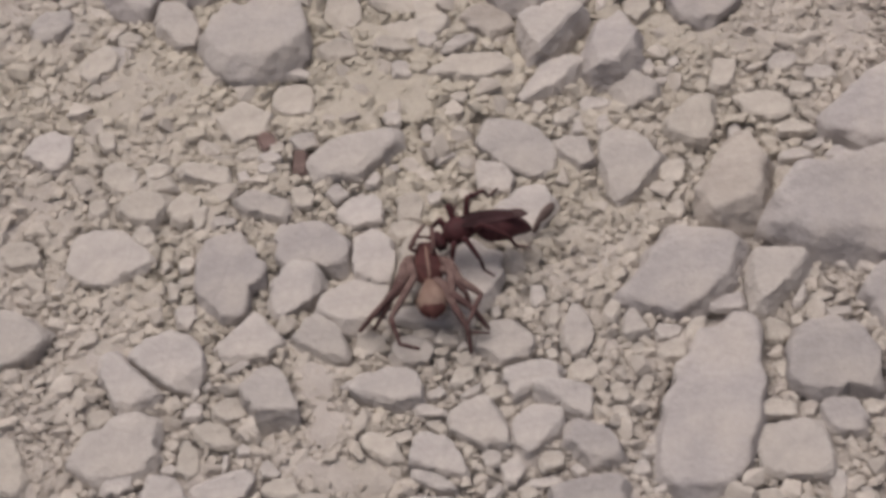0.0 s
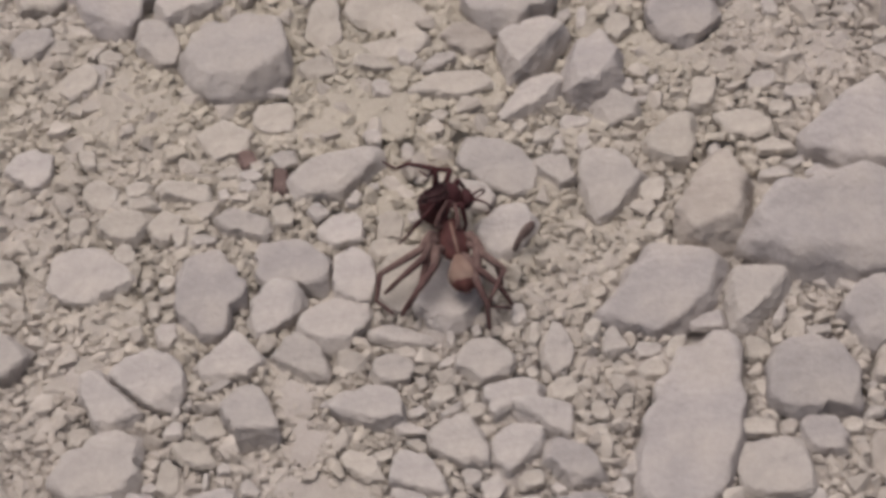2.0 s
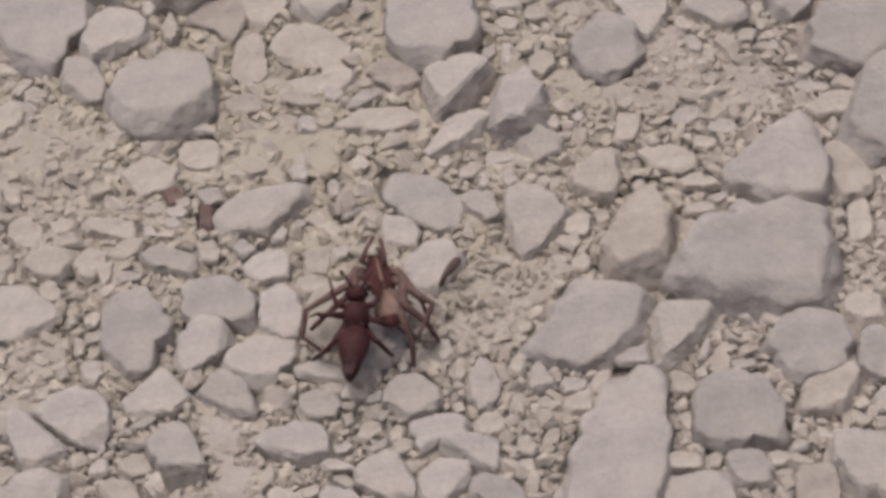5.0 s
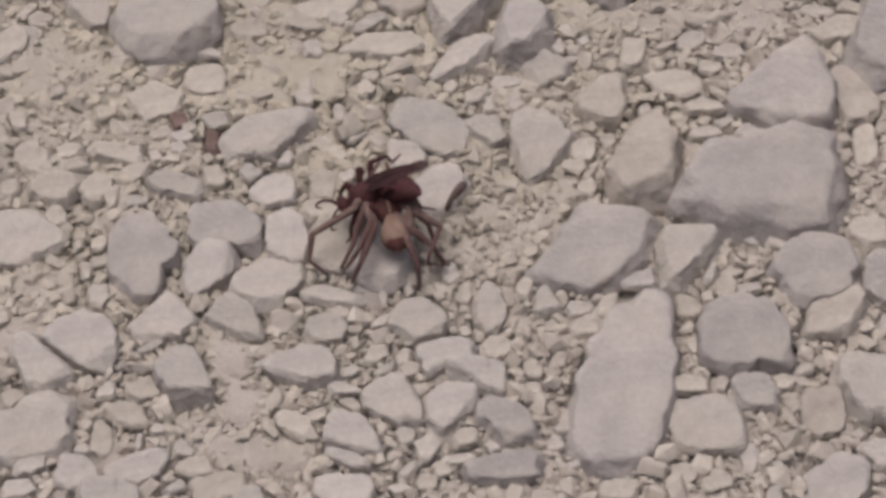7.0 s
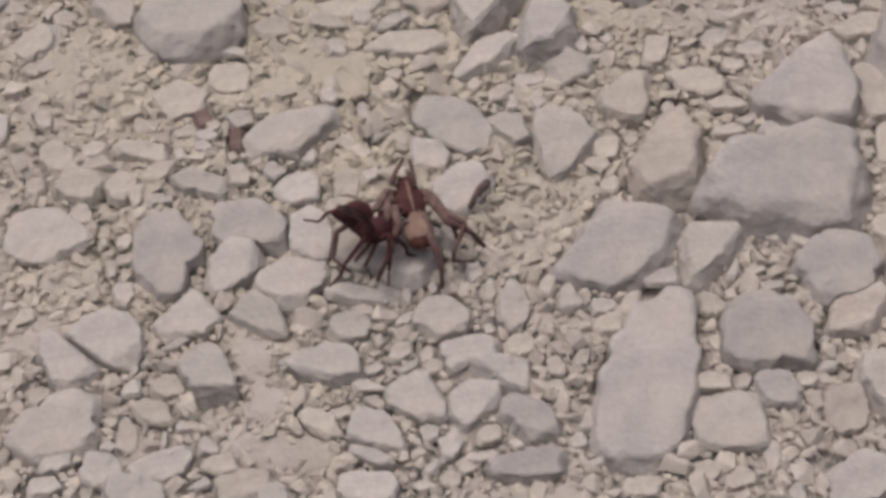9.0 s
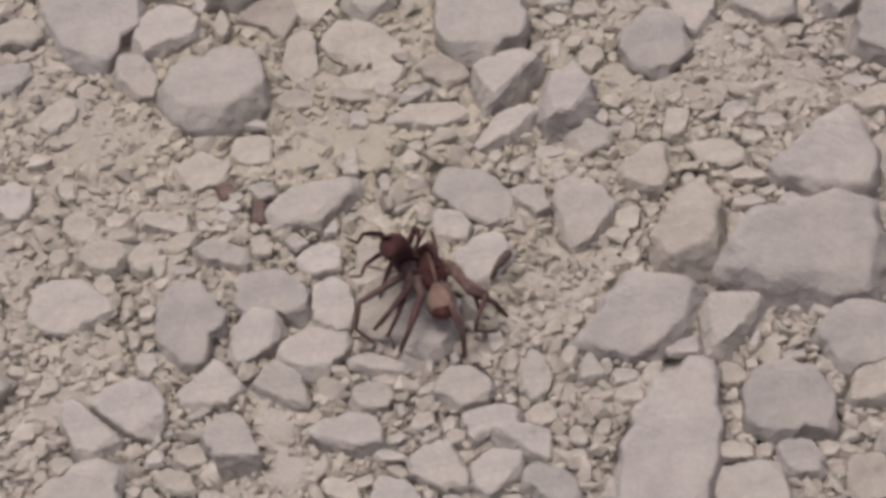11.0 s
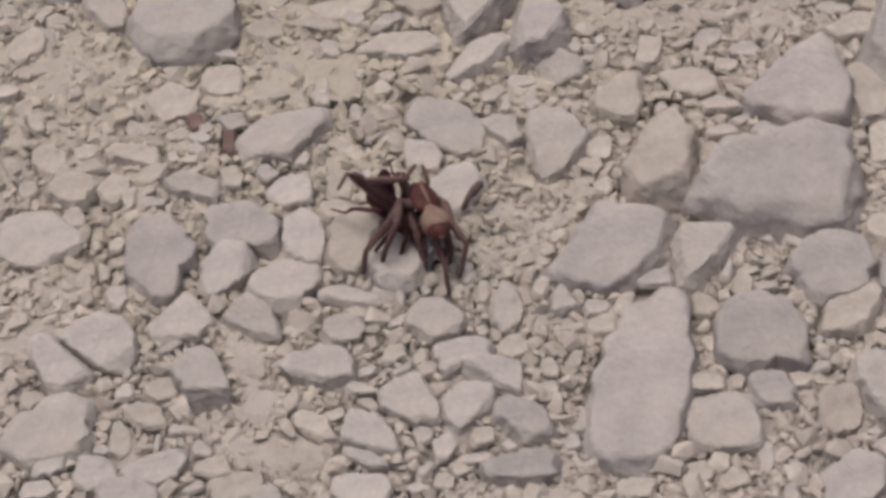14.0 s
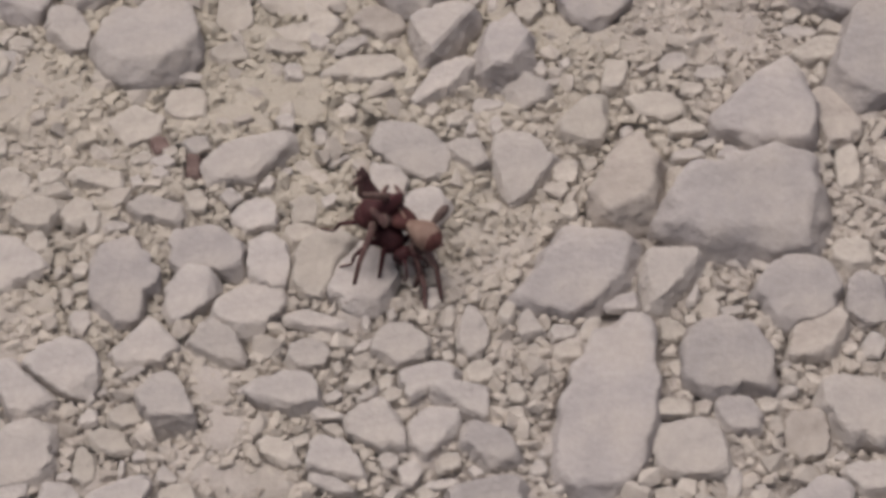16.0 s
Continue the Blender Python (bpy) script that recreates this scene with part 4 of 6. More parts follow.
stone(TAN, -34.2, 65.9, 1.1, (21, 1.8), (162, 2.5), (195, 1.7), (255, 3.7), (270, 4.5), dents=[(312, 2.0, 2.6)])
stone(TAN, -59.5, 50.1, 0.8, (195, 2.1), (264, 1.9), (344, 2.1), (65, 1.9), (120, 2.1))
stone(TAN, -68.2, 52.4, 0.7, (194, 1.1), (290, 1.7), (14, 1.1), (110, 1.7))
stone(TAN, -72.1, 59.2, 0.7, (211, 1.5), (296, 1.3), (28, 1.5), (122, 1.3))
stone(TAN, -18.9, 58.8, 0.8, (227, 5.1), (291, 5.9), (3, 3.0), (55, 6.2), (133, 5.0), (173, 3.3))
stone(PALE, -3.2, 50.3, 0.8, (190, 1.8), (250, 2.2), (324, 2.0), (35, 1.7), (125, 2.2))
stone(PALE, 2.8, 48.9, 0.8, (269, 2.3), (301, 1.5), (12, 3.4), (102, 1.9), (132, 1.6), (179, 3.6))
stone(TAN, -19.1, 80.7, 0.8, (205, 2.5), (269, 2.1), (0, 2.1), (64, 2.7), (126, 2.0))
stone(TAN, -12.9, 81.2, 0.9, (199, 2.4), (295, 2.6), (0, 2.0), (54, 2.9), (151, 2.0))
stone(TAN, 4.4, 79.8, 1.1, (208, 2.8), (269, 3.8), (343, 3.2), (35, 2.8), (102, 3.8), (179, 2.9))
stone(TAN, -2.8, 57.2, 0.7, (189, 2.6), (253, 2.5), (294, 3.7), (45, 1.9), (64, 2.4))
stone(PALE, 30.4, 74.0, 0.8, (192, 3.0), (258, 2.2), (289, 1.6), (16, 3.3), (77, 1.8), (124, 2.1))
stone(TAN, 30.1, 82.8, 0.7, (183, 1.3), (249, 1.8), (325, 1.4), (20, 1.3), (134, 1.4))
stone(PALE, 29.0, 78.1, 0.7, (207, 1.0), (304, 0.8), (19, 0.8), (147, 0.6))
stone(TAN, 36.4, 71.5, 0.8, (182, 2.4), (247, 2.7), (298, 2.2), (6, 2.3), (69, 2.7), (135, 2.1))
stone(TAN, 30.7, 68.3, 0.8, (202, 2.1), (269, 1.8), (344, 2.2), (58, 1.8), (125, 2.0))
stone(PALE, 26.9, 60.7, 0.7, (255, 1.9), (313, 1.2), (9, 1.4), (125, 1.2), (171, 1.3))
stone(PALE, 30.3, 59.9, 0.7, (269, 2.6), (349, 0.9), (12, 1.2), (148, 1.4), (177, 0.9))
stone(TAN, 37.0, 58.0, 1.0, (185, 2.4), (234, 3.1), (315, 2.5), (6, 2.7), (68, 3.0), (128, 2.8))
stone(TAN, 39.4, 64.7, 0.7, (188, 0.8), (319, 1.0), (13, 0.8), (144, 1.0))
stone(TAN, 41.9, 81.6, 0.7, (211, 2.0), (323, 1.7), (11, 1.3), (132, 2.0), (176, 1.2))
stone(TAN, 36.7, 77.0, 0.7, (184, 1.8), (276, 1.7), (346, 1.7), (81, 1.8), (124, 1.6))
stone(PALE, 52.9, 79.8, 0.7, (188, 1.6), (282, 2.0), (344, 1.5), (51, 1.9), (152, 1.5))
stone(TAN, 19.9, 90.5, 0.8, (192, 2.2), (269, 2.1), (337, 1.8), (52, 2.2), (137, 1.8))
stone(TAN, 63.7, 82.4, 0.8, (311, 2.2), (336, 0.8), (7, 2.7), (153, 0.8), (174, 2.0))
stone(TAN, 66.9, 79.9, 0.7, (190, 2.0), (276, 1.8), (342, 1.6), (41, 2.1), (135, 1.5))
stone(PALE, 66.8, 63.6, 0.7, (184, 1.5), (259, 2.1), (354, 1.6), (39, 1.6), (141, 2.1))
stone(TAN, 65.3, 68.6, 0.7, (182, 1.9), (250, 2.0), (321, 1.9), (46, 1.8), (131, 2.0))
stone(TAN, 77.5, 65.4, 0.7, (189, 2.1), (269, 1.8), (332, 1.6), (60, 2.1), (128, 1.5))
stone(PALE, 82.2, 62.7, 0.7, (220, 1.3), (311, 1.2), (34, 1.3), (136, 1.1))
stone(TAN, 80.0, 72.7, 0.7, (212, 1.4), (318, 1.3), (32, 1.4), (138, 1.3))
stone(TAN, 87.7, 56.8, 0.7, (260, 2.0), (320, 1.4), (33, 2.0), (129, 1.4), (178, 1.8))
stone(PALE, 88.6, 52.4, 0.7, (233, 2.1), (264, 1.2), (334, 3.0), (68, 1.4), (118, 1.9))
stone(TAN, 77.6, 88.3, 0.8, (185, 2.1), (276, 2.2), (330, 1.9), (38, 2.2), (134, 1.8))
stone(TAN, 81.8, 87.7, 0.7, (269, 1.5), (352, 1.0), (71, 1.6), (163, 1.0))
stone(PALE, 9.3, 15.9, 1.1, (30, 3.1), (75, 3.4), (90, 3.7), (180, 3.2), (195, 3.4), (255, 3.5), (270, 3.5), (345, 3.6))
# two low dark pieces added where shaded gaps lie, their shade painted in
stone(GAP_SHADE, -25.9, 19.6, 0.9, (0, 1.3), (90, 3.2), (180, 1.3), (270, 3.0), (40, 2.4))
stone(GAP_SHADE, -32.4, 25.3, 0.8, (20, 1.6), (110, 1.8), (200, 1.4), (300, 2.0))



build_ground()


# ---- gravel ----
def inside(x, y, slack):
    """Whether a place (mm) lies within a placed stone, drawn in by slack."""
    for sx, sy, cuts, reach in PLACED:
        dx, dy = x - sx, y - sy
        if dx * dx + dy * dy < (1.5 * reach) ** 2 and all(dx * c + dy * s < d - slack for c, s, d in cuts):
            return True
    return False


LEFT, RIGHT, NEAR, FAR = -98, 122, -74, 112


def variants(points, count, rng):
    """Broken chips: hulls of a few corners, squared off more or less, each as vertices and triangles."""
    shapes = []
    for _ in range(count):
        p = rng.uniform(-1, 1, (points, 3))
        p = p / (np.abs(p) ** 4).sum(axis=1, keepdims=True) ** 0.25 * rng.uniform(0.72, 1.0, (points, 1))
        p = p * np.array([1.0, rng.uniform(0.55, 0.95), rng.uniform(0.4, 0.75)])
        bm = bmesh.new()
        for q in p:
            bm.verts.new(tuple(q))
        bmesh.ops.convex_hull(bm, input=bm.verts, use_existing_faces=False)
        bmesh.ops.delete(bm, geom=[v for v in bm.verts if not v.link_faces], context="VERTS")
        bmesh.ops.triangulate(bm, faces=bm.faces)
        bm.verts.index_update()
        bm.normal_update()
        v = np.array([tuple(q.co) for q in bm.verts])
        shapes.append((v / np.abs(v).max(), np.array([[c.index for c in f.verts] for f in bm.faces])))
        bm.free()
    return shapes


def build_gravel():
    rng = np.random.default_rng(5)
    medium, coarse, tiny = variants(26, 14, rng), variants(15, 50, rng), variants(9, 30, rng)
    cells = {}

    def free(x, y, r, touch):
        i, j = int(x // 4), int(y // 4)
        for a in (i - 1, i, i + 1):
            for b in (j - 1, j, j + 1):
                for u, w, s in cells.get((a, b), ()):
                    if (x - u) ** 2 + (y - w) ** 2 < (touch * (r + s)) ** 2:
                        return False
        return True

    def take(x, y, r):
        cells.setdefault((int(x // 4), int(y // 4)), []).append((x, y, r))

    def turned(shape, r, tip=0.4):
        m = np.array(Euler((rng.normal(0, tip), rng.normal(0, tip), rng.uniform(0, 6.28))).to_matrix())
        return (shape * r) @ m.T

    def scatter(low, high, tries, touch, share, power=1.0):
        for _ in range(tries):
            x, y = rng.uniform(LEFT, RIGHT), rng.uniform(NEAR, FAR)
            r = low + (high - low) * rng.random() ** power
            if rng.random() < dusty(x, y) * (1 - share):
                continue
            if inside(x, y, -0.6 * r - 0.1) or not free(x, y, r, touch):
                continue
            take(x, y, r)
            yield x, y, r

    def heap(x, y):
        """Height (mm) of the chips' bed, which sinks where dust has filled it."""
        return swell(x * MM, y * MM) / MM + bank(x, y)

    pebbles = [mesh_from("pebble", v * MM, f, GRAIN, smooth=False) for v, f in medium + coarse]
    made = []

    def pebble(mesh, x, y, z, r, tip):
        ob = new("pebble", mesh)
        ob.location = (x * MM, y * MM, z * MM)
        ob.rotation_euler = (rng.normal(0, tip), rng.normal(0, tip), rng.uniform(0, 6.28))
        ob.scale = (r, r, r)
        made.append(tagged(ob, "small pale tan pebble among finer chips" if r < 2.4 else "pale tan limestone pebble bedded in dusty chips", "pebble", "pebbles in the gravel"))

    for x, y, r in scatter(2.0, 3.3, 400, 0.95, 0.0, 1.5):
        if len(made) < 25:
            pebble(pebbles[len(made) % len(medium)], x, y, swell(x * MM, y * MM) / MM + 0.15 * r, r, 0.25)

    def lay(name, label, layers):
        vs, fs, at = [], [], 0
        for shapes, low, high, tries, touch, share, power, sink, rise in layers:
            for x, y, r in scatter(low, high, tries, touch, share, power):
                pick = int(rng.integers(len(shapes)))
                z = heap(x, y) * (1 - dusty(x, y)) + sink + rng.uniform(-0.12, rise) * r + (0.26 - 0.38 * r) * dusty(x, y)
                if r > 2.05 and len(made) < 165 and -70 < x < 100 and -60 < y < 85:
                    pebble(pebbles[len(medium) + pick], x, y, z, r, 0.4)
                    continue
                v = turned(shapes[pick][0], r) + np.array([x, y, z])
                vs.append(v)
                fs.append(shapes[pick][1] + at)
                at += len(v)
        tagged(new(name, mesh_from(name, np.concatenate(vs) * MM, np.concatenate(fs).tolist(), GRAVEL, smooth=False)), label, "gravel", kind="stuff")

    lay("gravel", "coarse angular pale limestone chips covering the ground",
        [(coarse, 1.5, 3.0, 8000, 0.62, 0.12, 1.4, -0.15, 0.35), (coarse, 0.75, 1.8, 70000, 0.50, 0.5, 1.1, 0.0, 0.45)])
    cells.clear()
    lay("grit", "fine pale limestone grit between the chips",
        [(tiny, 0.3, 0.75, 120000, 0.60, 1.0, 1.0, -0.1, 0.4), (coarse, 0.7, 1.5, 1100, 1.0, 0.1, 1.5, 0.9, 0.3)])


build_gravel()


# ---- the two animals ----
def skin(name, colour, dark, rough=0.5, scale=900.0, alpha=1.0, gloss=0.1):
    m = bpy.data.materials.new(name)
    m.use_nodes = True
    nt = m.node_tree
    bsdf = nt.nodes["Principled BSDF"]
    bsdf.inputs["Roughness"].default_value = rough
    bsdf.inputs["Alpha"].default_value = alpha
    bsdf.inputs["Specular IOR Level"].default_value = gloss
    coords, n, ramp = nt.nodes.new("ShaderNodeTexCoord"), nt.nodes.new("ShaderNodeTexNoise"), nt.nodes.new("ShaderNodeValToRGB")
    n.inputs["Scale"].default_value, n.inputs["Detail"].default_value = scale, 4
    nt.links.new(coords.outputs["Object"], n.inputs["Vector"])
    ramp.color_ramp.elements[0].position, ramp.color_ramp.elements[1].position = 0.35, 0.65
    ramp.color_ramp.elements[0].color, ramp.color_ramp.elements[1].color = (*dark, 1), (*colour, 1)
    nt.links.new(n.outputs["Fac"], ramp.inputs["Fac"])
    nt.links.new(ramp.outputs["Color"], bsdf.inputs["Base Color"])
    relief = nt.nodes.new("ShaderNodeBump")
    relief.inputs["Strength"].default_value, relief.inputs["Distance"].default_value = 0.3, 0.0002
    nt.links.new(n.outputs["Fac"], relief.inputs["Height"])
    nt.links.new(relief.outputs["Normal"], bsdf.inputs["Normal"])
    return m


BLACK = skin("black_chitin", (0.066, 0.025, 0.026), (0.046, 0.018, 0.019), 0.6, gloss=0.12)
SMOKY = skin("smoky_wing", (0.055, 0.028, 0.029), (0.039, 0.020, 0.021), 0.7, 400.0, 0.96, 0.06)
FADED = skin("faded_wing_tip", (0.07, 0.042, 0.040), (0.05, 0.03, 0.028), 0.6, 400.0, 0.9, 0.1)
VEIN = skin("wing_vein", (0.03, 0.015, 0.016), (0.02, 0.01, 0.01), 0.5)
FAWN = skin("fawn_abdomen", (0.24, 0.170, 0.135), (0.168, 0.110, 0.087), 0.8, 420.0)
RIM = skin("reddish_brown_rear", (0.12, 0.054, 0.046), (0.065, 0.028, 0.025), 0.75, 500.0)
RUSSET = skin("russet_carapace", (0.098, 0.042, 0.038), (0.05, 0.021, 0.02), 0.7, 330.0)
HAIRY = skin("brown_hairy_leg", (0.168, 0.114, 0.099), (0.105, 0.068, 0.060), 0.8, 600.0)
DUSKY = skin("dusky_lower_leg", (0.118, 0.07, 0.063), (0.075, 0.044, 0.04), 0.75, 600.0)


def tube(points, radii, sides=8, steps=4):
    """Vertices and faces (mm) of a rounded limb along points, smoothly swelling between the radii."""
    pts, rad = [Vector(p) for p in points], list(radii)
    line, width = [], []
    for i in range(len(pts) - 1):
        for s in range(steps):
            u = s / steps
            line.append(pts[i].lerp(pts[i + 1], u))
            width.append(rad[i] + (rad[i + 1] - rad[i]) * u + 0.12 * rad[i] * math.sin(math.pi * u))
    line.append(pts[-1])
    width.append(rad[-1])
    line = [line[0] + (line[0] - line[1]).normalized() * width[0] * 0.5] + line + [line[-1] + (line[-1] - line[-2]).normalized() * width[-1] * 0.6]
    width = [width[0] * 0.45] + width + [width[-1] * 0.4]
    verts, faces = [], []
    for i, p in enumerate(line):
        d = (line[min(i + 1, len(line) - 1)] - line[max(i - 1, 0)]).normalized()
        side = d.cross(Vector((0, 0, 1)))
        if side.length < 0.2:
            side = d.cross(Vector((1, 0, 0)))
        side.normalize()
        other = side.cross(d)
        for k in range(sides):
            a = 2 * math.pi * k / sides
            verts.append(p + (side * math.cos(a) + other * math.sin(a)) * width[i])
    n = len(line)
    for i in range(n - 1):
        for k in range(sides):
            faces.append((i * sides + k, i * sides + (k + 1) % sides, (i + 1) * sides + (k + 1) % sides, (i + 1) * sides + k))
    faces += [tuple(range(sides))[::-1], tuple((n - 1) * sides + k for k in range(sides))]
    return [tuple(v) for v in verts], faces


def bulb(sections, sides=18):
    """A body along x (mm): sections of x, half width, half height, z of the middle."""
    verts, faces = [], []
    for x, w, h, z in sections:
        for k in range(sides):
            a = 2 * math.pi * k / sides
            verts.append((x, w * math.cos(a), z + h * math.sin(a)))
    n = len(sections)
    for i in range(n - 1):
        for k in range(sides):
            faces.append((i * sides + k, (i + 1) * sides + k, (i + 1) * sides + (k + 1) % sides, i * sides + (k + 1) % sides))
    faces += [tuple(range(sides)), tuple((n - 1) * sides + k for k in range(sides))[::-1]]
    return verts, faces


def part(name, shape, mat, parent, label="", at=(0, 0, 0), turn=(0, 0, 0)):
    """One mesh (mm) under a thing or a part, its hinge at the place given in the parent's space."""
    verts, faces = shape
    me = mesh_from(name, [(a * MM, b * MM, c * MM) for a, b, c in verts], faces, mat)
    ob = new(name, me)
    ob.parent = parent
    ob.matrix_basis = pose(at[0] * MM, at[1] * MM, at[2] * MM, *turn)
    if label:
        tagged(ob, label)
    return ob


def ovoid(length, width, height, bulge=0.5, steps=12):
    """Sections of an egg from x = 0 back to x = -length."""
    out = []
    for i in range(steps + 1):
        u = i / steps
        s = math.sin(math.pi * u ** (math.log(0.5) / math.log(bulge))) ** 0.62 if 0 < u < 1 else 0.06
        out.append((-length * u, width * max(s, 0.06), height * max(s, 0.06), 0))
    return out


# ---- a stub of dry twig beside the spider ----
BARK = skin("weathered_bark", (0.15, 0.112, 0.10), (0.095, 0.068, 0.06), 0.9, 800.0)


def build_twig():
    twig = new("twig", mesh_from("twig", *[[(a * MM, b * MM, c * MM) for a, b, c in v] if k == 0 else v for k, v in enumerate(
        tube([(-0.6, -0.6, -2.2), (0.2, 0.1, 0.0), (1.3, 1.0, 1.0), (2.5, 2.0, 2.0)], (0.45, 0.55, 0.9, 0.7)))], BARK))
    twig.location = (16.75 * MM, 2.7 * MM, 4.5 * MM)
    tagged(twig, "short stub of dark weathered twig leaning out of gravel", "twig")


build_twig()

# ---- spider ----
spider = new("spider")
SPIDER_AT = (5.3, 0.35, 1.5)
SPIDER_PARTS = {}


def build_spider():
    tagged(spider, "brown hairy wolf spider with fawn abdomen, seized by a wasp", "spider")
    body = part("cephalothorax", bulb([(4.4, 0.5, 0.5, 0.1), (4.1, 1.3, 1.2, 0.2), (3.2, 1.75, 1.6, 0.4), (1.8, 2.0, 1.7, 0.45), (0.2, 2.55, 1.55, 0.25),
                                       (-1.6, 2.7, 1.35, 0.0), (-3.0, 2.1, 1.1, -0.2), (-3.8, 0.9, 0.6, -0.3)]), RUSSET, spider, "dark russet carapace with a pale middle band", (0, 0, 5.3), (0, 0, 103))
    for s in (-1, 1):
        part("chelicera", tube([(3.7, 0.65 * s, -0.1), (4.5, 0.6 * s, -1.3), (4.3, 0.5 * s, -2.4)], (0.6, 0.65, 0.35)), RUSSET, body)
        for x, y, z, r in ((4.15, 0.35, 1.15, 0.26), (4.0, 0.95, 1.2, 0.2), (3.5, 0.8, 1.8, 0.22)):
            part("eye", bulb([(x + r * c, r * q, r * q, z) for c, q in ((1, 0.1), (0.7, 0.7), (0, 1), (-0.7, 0.7), (-1, 0.1))], 8), BLACK, body, at=(0, y * s, 0))
    part("middle_band", tube([(3.0, 0, 1.85), (1.8, 0, 2.03), (0.2, 0, 1.7), (-1.6, 0, 1.25), (-3.0, 0, 0.78)], (0.16, 0.22, 0.26, 0.26, 0.22)), FAWN, body, "pale brown band along the carapace")
    rear = part("abdomen", bulb(ovoid(8.2, 2.7, 2.5, 0.64)), FAWN, spider, "soft fawn abdomen with darker tip", (0.45, -2.4, 5.6), (0, -6, 103))
    SPIDER_PARTS["abdomen"] = rear
    part("rear_tip", bulb([(-6.6, 2.34, 2.17, -0.06), (-7.0, 2.12, 1.97, -0.05), (-7.6, 1.5, 1.4, -0.03), (-8.0, 0.95, 0.88, 0), (-8.4, 0.3, 0.28, 0)]), RIM, rear, "reddish brown rear tip")
    for s in (-1, 1):
        part("spinneret", tube([(-8.2, 0.3 * s, 0.1), (-8.9, 0.35 * s, 0.15)], (0.22, 0.12)), DUSKY, rear)

    def limb(key, name, label, thick, *joints):
        hip = Vector(joints[0])
        local = [tuple(Vector(j) - hip) for j in joints]
        cut = 2 if len(local) < 5 else 3 if len(local) < 6 else 4
        r = [0.62, 0.82, 0.72, 0.5, 0.36, 0.29, 0.22]
        upper = part(name, tube(local[:cut], [q * thick for q in r[:cut]]), HAIRY, spider, label, tuple(hip))
        shin = part("lower_leg", tube([tuple(Vector(j) - Vector(local[cut - 1])) for j in local[cut - 1:]], [q * thick for q in r[cut - 1:len(local)]]), DUSKY, upper,
             "dusky brown lower leg", local[cut - 1])
        SPIDER_PARTS[key] = (upper, hip, shin, local[cut - 1])

    limb("palp_a", "palp", "", 0.55, (-1.2, 2.6, 5.0), (-3.1, 1.5, 8.0), (-2.4, 3.4, 9.0), (-1.1, 5.8, 9.5))
    limb("palp_b", "palp", "", 0.55, (0.2, 2.8, 5.0), (0.8, 1.3, 8.0), (0.6, 3.2, 9.0), (0.1, 5.4, 9.5))
    limb("west_a", "leg", "", 0.95, (-2.2, 1.5, 5.0), (-4.1, 0.7, 6.6), (-5.6, -3.6, 7.8), (-12.8, -7.7, 6.0), (-13.4, -11.5, 3.3), (-10.4, -13.0, 1.5))
    limb("west_b", "leg", "", 0.9, (-2.0, 0.0, 5.0), (-4.3, -1.2, 7.0), (-5.2, -5.2, 7.4), (-9.2, -8.6, 6.0), (-12.0, -9.2, 2.5))
    limb("west_c", "leg", "", 1.0, (-1.4, -1.8, 5.0), (-3.1, -2.7, 6.8), (-3.3, -6.5, 6.8), (-7.1, -12.0, 5.0), (-9.1, -13.4, 1.7))
    limb("west_d", "leg", "", 0.85, (-2.0, 2.0, 4.6), (-3.5, 0.3, 6.2), (-4.3, -3.6, 6.6), (-5.9, -9.7, 5.2), (-7.8, -12.1, 2.1))
    limb("east_a", "leg", "", 0.95, (1.5, 2.0, 5.0), (3.6, -0.5, 6.8), (5.1, -4.4, 7.2), (8.7, -7.1, 6.5), (6.3, -11.6, 4.5), (6.0, -12.3, 2.8), (10.0, -11.4, 1.0))
    limb("east_b", "leg", "", 0.95, (1.8, 0.0, 5.0), (4.0, -2.5, 7.0), (4.0, -7.2, 7.0), (7.9, -9.5, 5.0), (10.2, -10.5, 1.0))
    limb("east_c", "leg", "", 0.85, (1.6, 1.0, 4.6), (3.0, 1.0, 6.2), (4.4, -3.2, 7.2), (7.3, -5.8, 6.2), (8.5, -7.2, 2.5))
    limb("east_d", "leg", "", 0.95, (1.2, -2.5, 5.0), (2.8, -4.9, 6.4), (4.1, -9.4, 6.2), (6.0, -13.0, 4.5), (6.5, -15.5, 0.5))


build_spider()

# ---- wasp ----
wasp = new("wasp")
wasp.scale = (1.18, 1.18, 1.18)
WASP_PARTS = {}


def wing_shape(length, width, bow):
    """A thin flat blade with a rounded tip, from its root back along -x."""
    n, top, under = 12, [], []
    for i in range(n + 1):
        u = i / n
        w = width * (0.22 + 0.78 * math.sin(math.pi * min(u, 0.9) ** 0.75) ** 0.8)
        z = bow * math.sin(math.pi * u)
        top += [(-length * u, 0.45 * w, z + 0.04), (-length * u, -0.55 * w, z - 0.05)]
    m = len(top)
    verts = top + [(x, y, z - 0.05) for x, y, z in top]
    faces = [(2 * i, 2 * i + 2, 2 * i + 3, 2 * i + 1) for i in range(n)] + [(m + 2 * i, m + 2 * i + 1, m + 2 * i + 3, m + 2 * i + 2) for i in range(n)]
    rim = [2 * i for i in range(n + 1)] + [2 * i + 1 for i in range(n, -1, -1)]
    faces += [(a, b, m + b, m + a) for a, b in zip(rim, rim[1:] + rim[:1])]
    return verts, faces


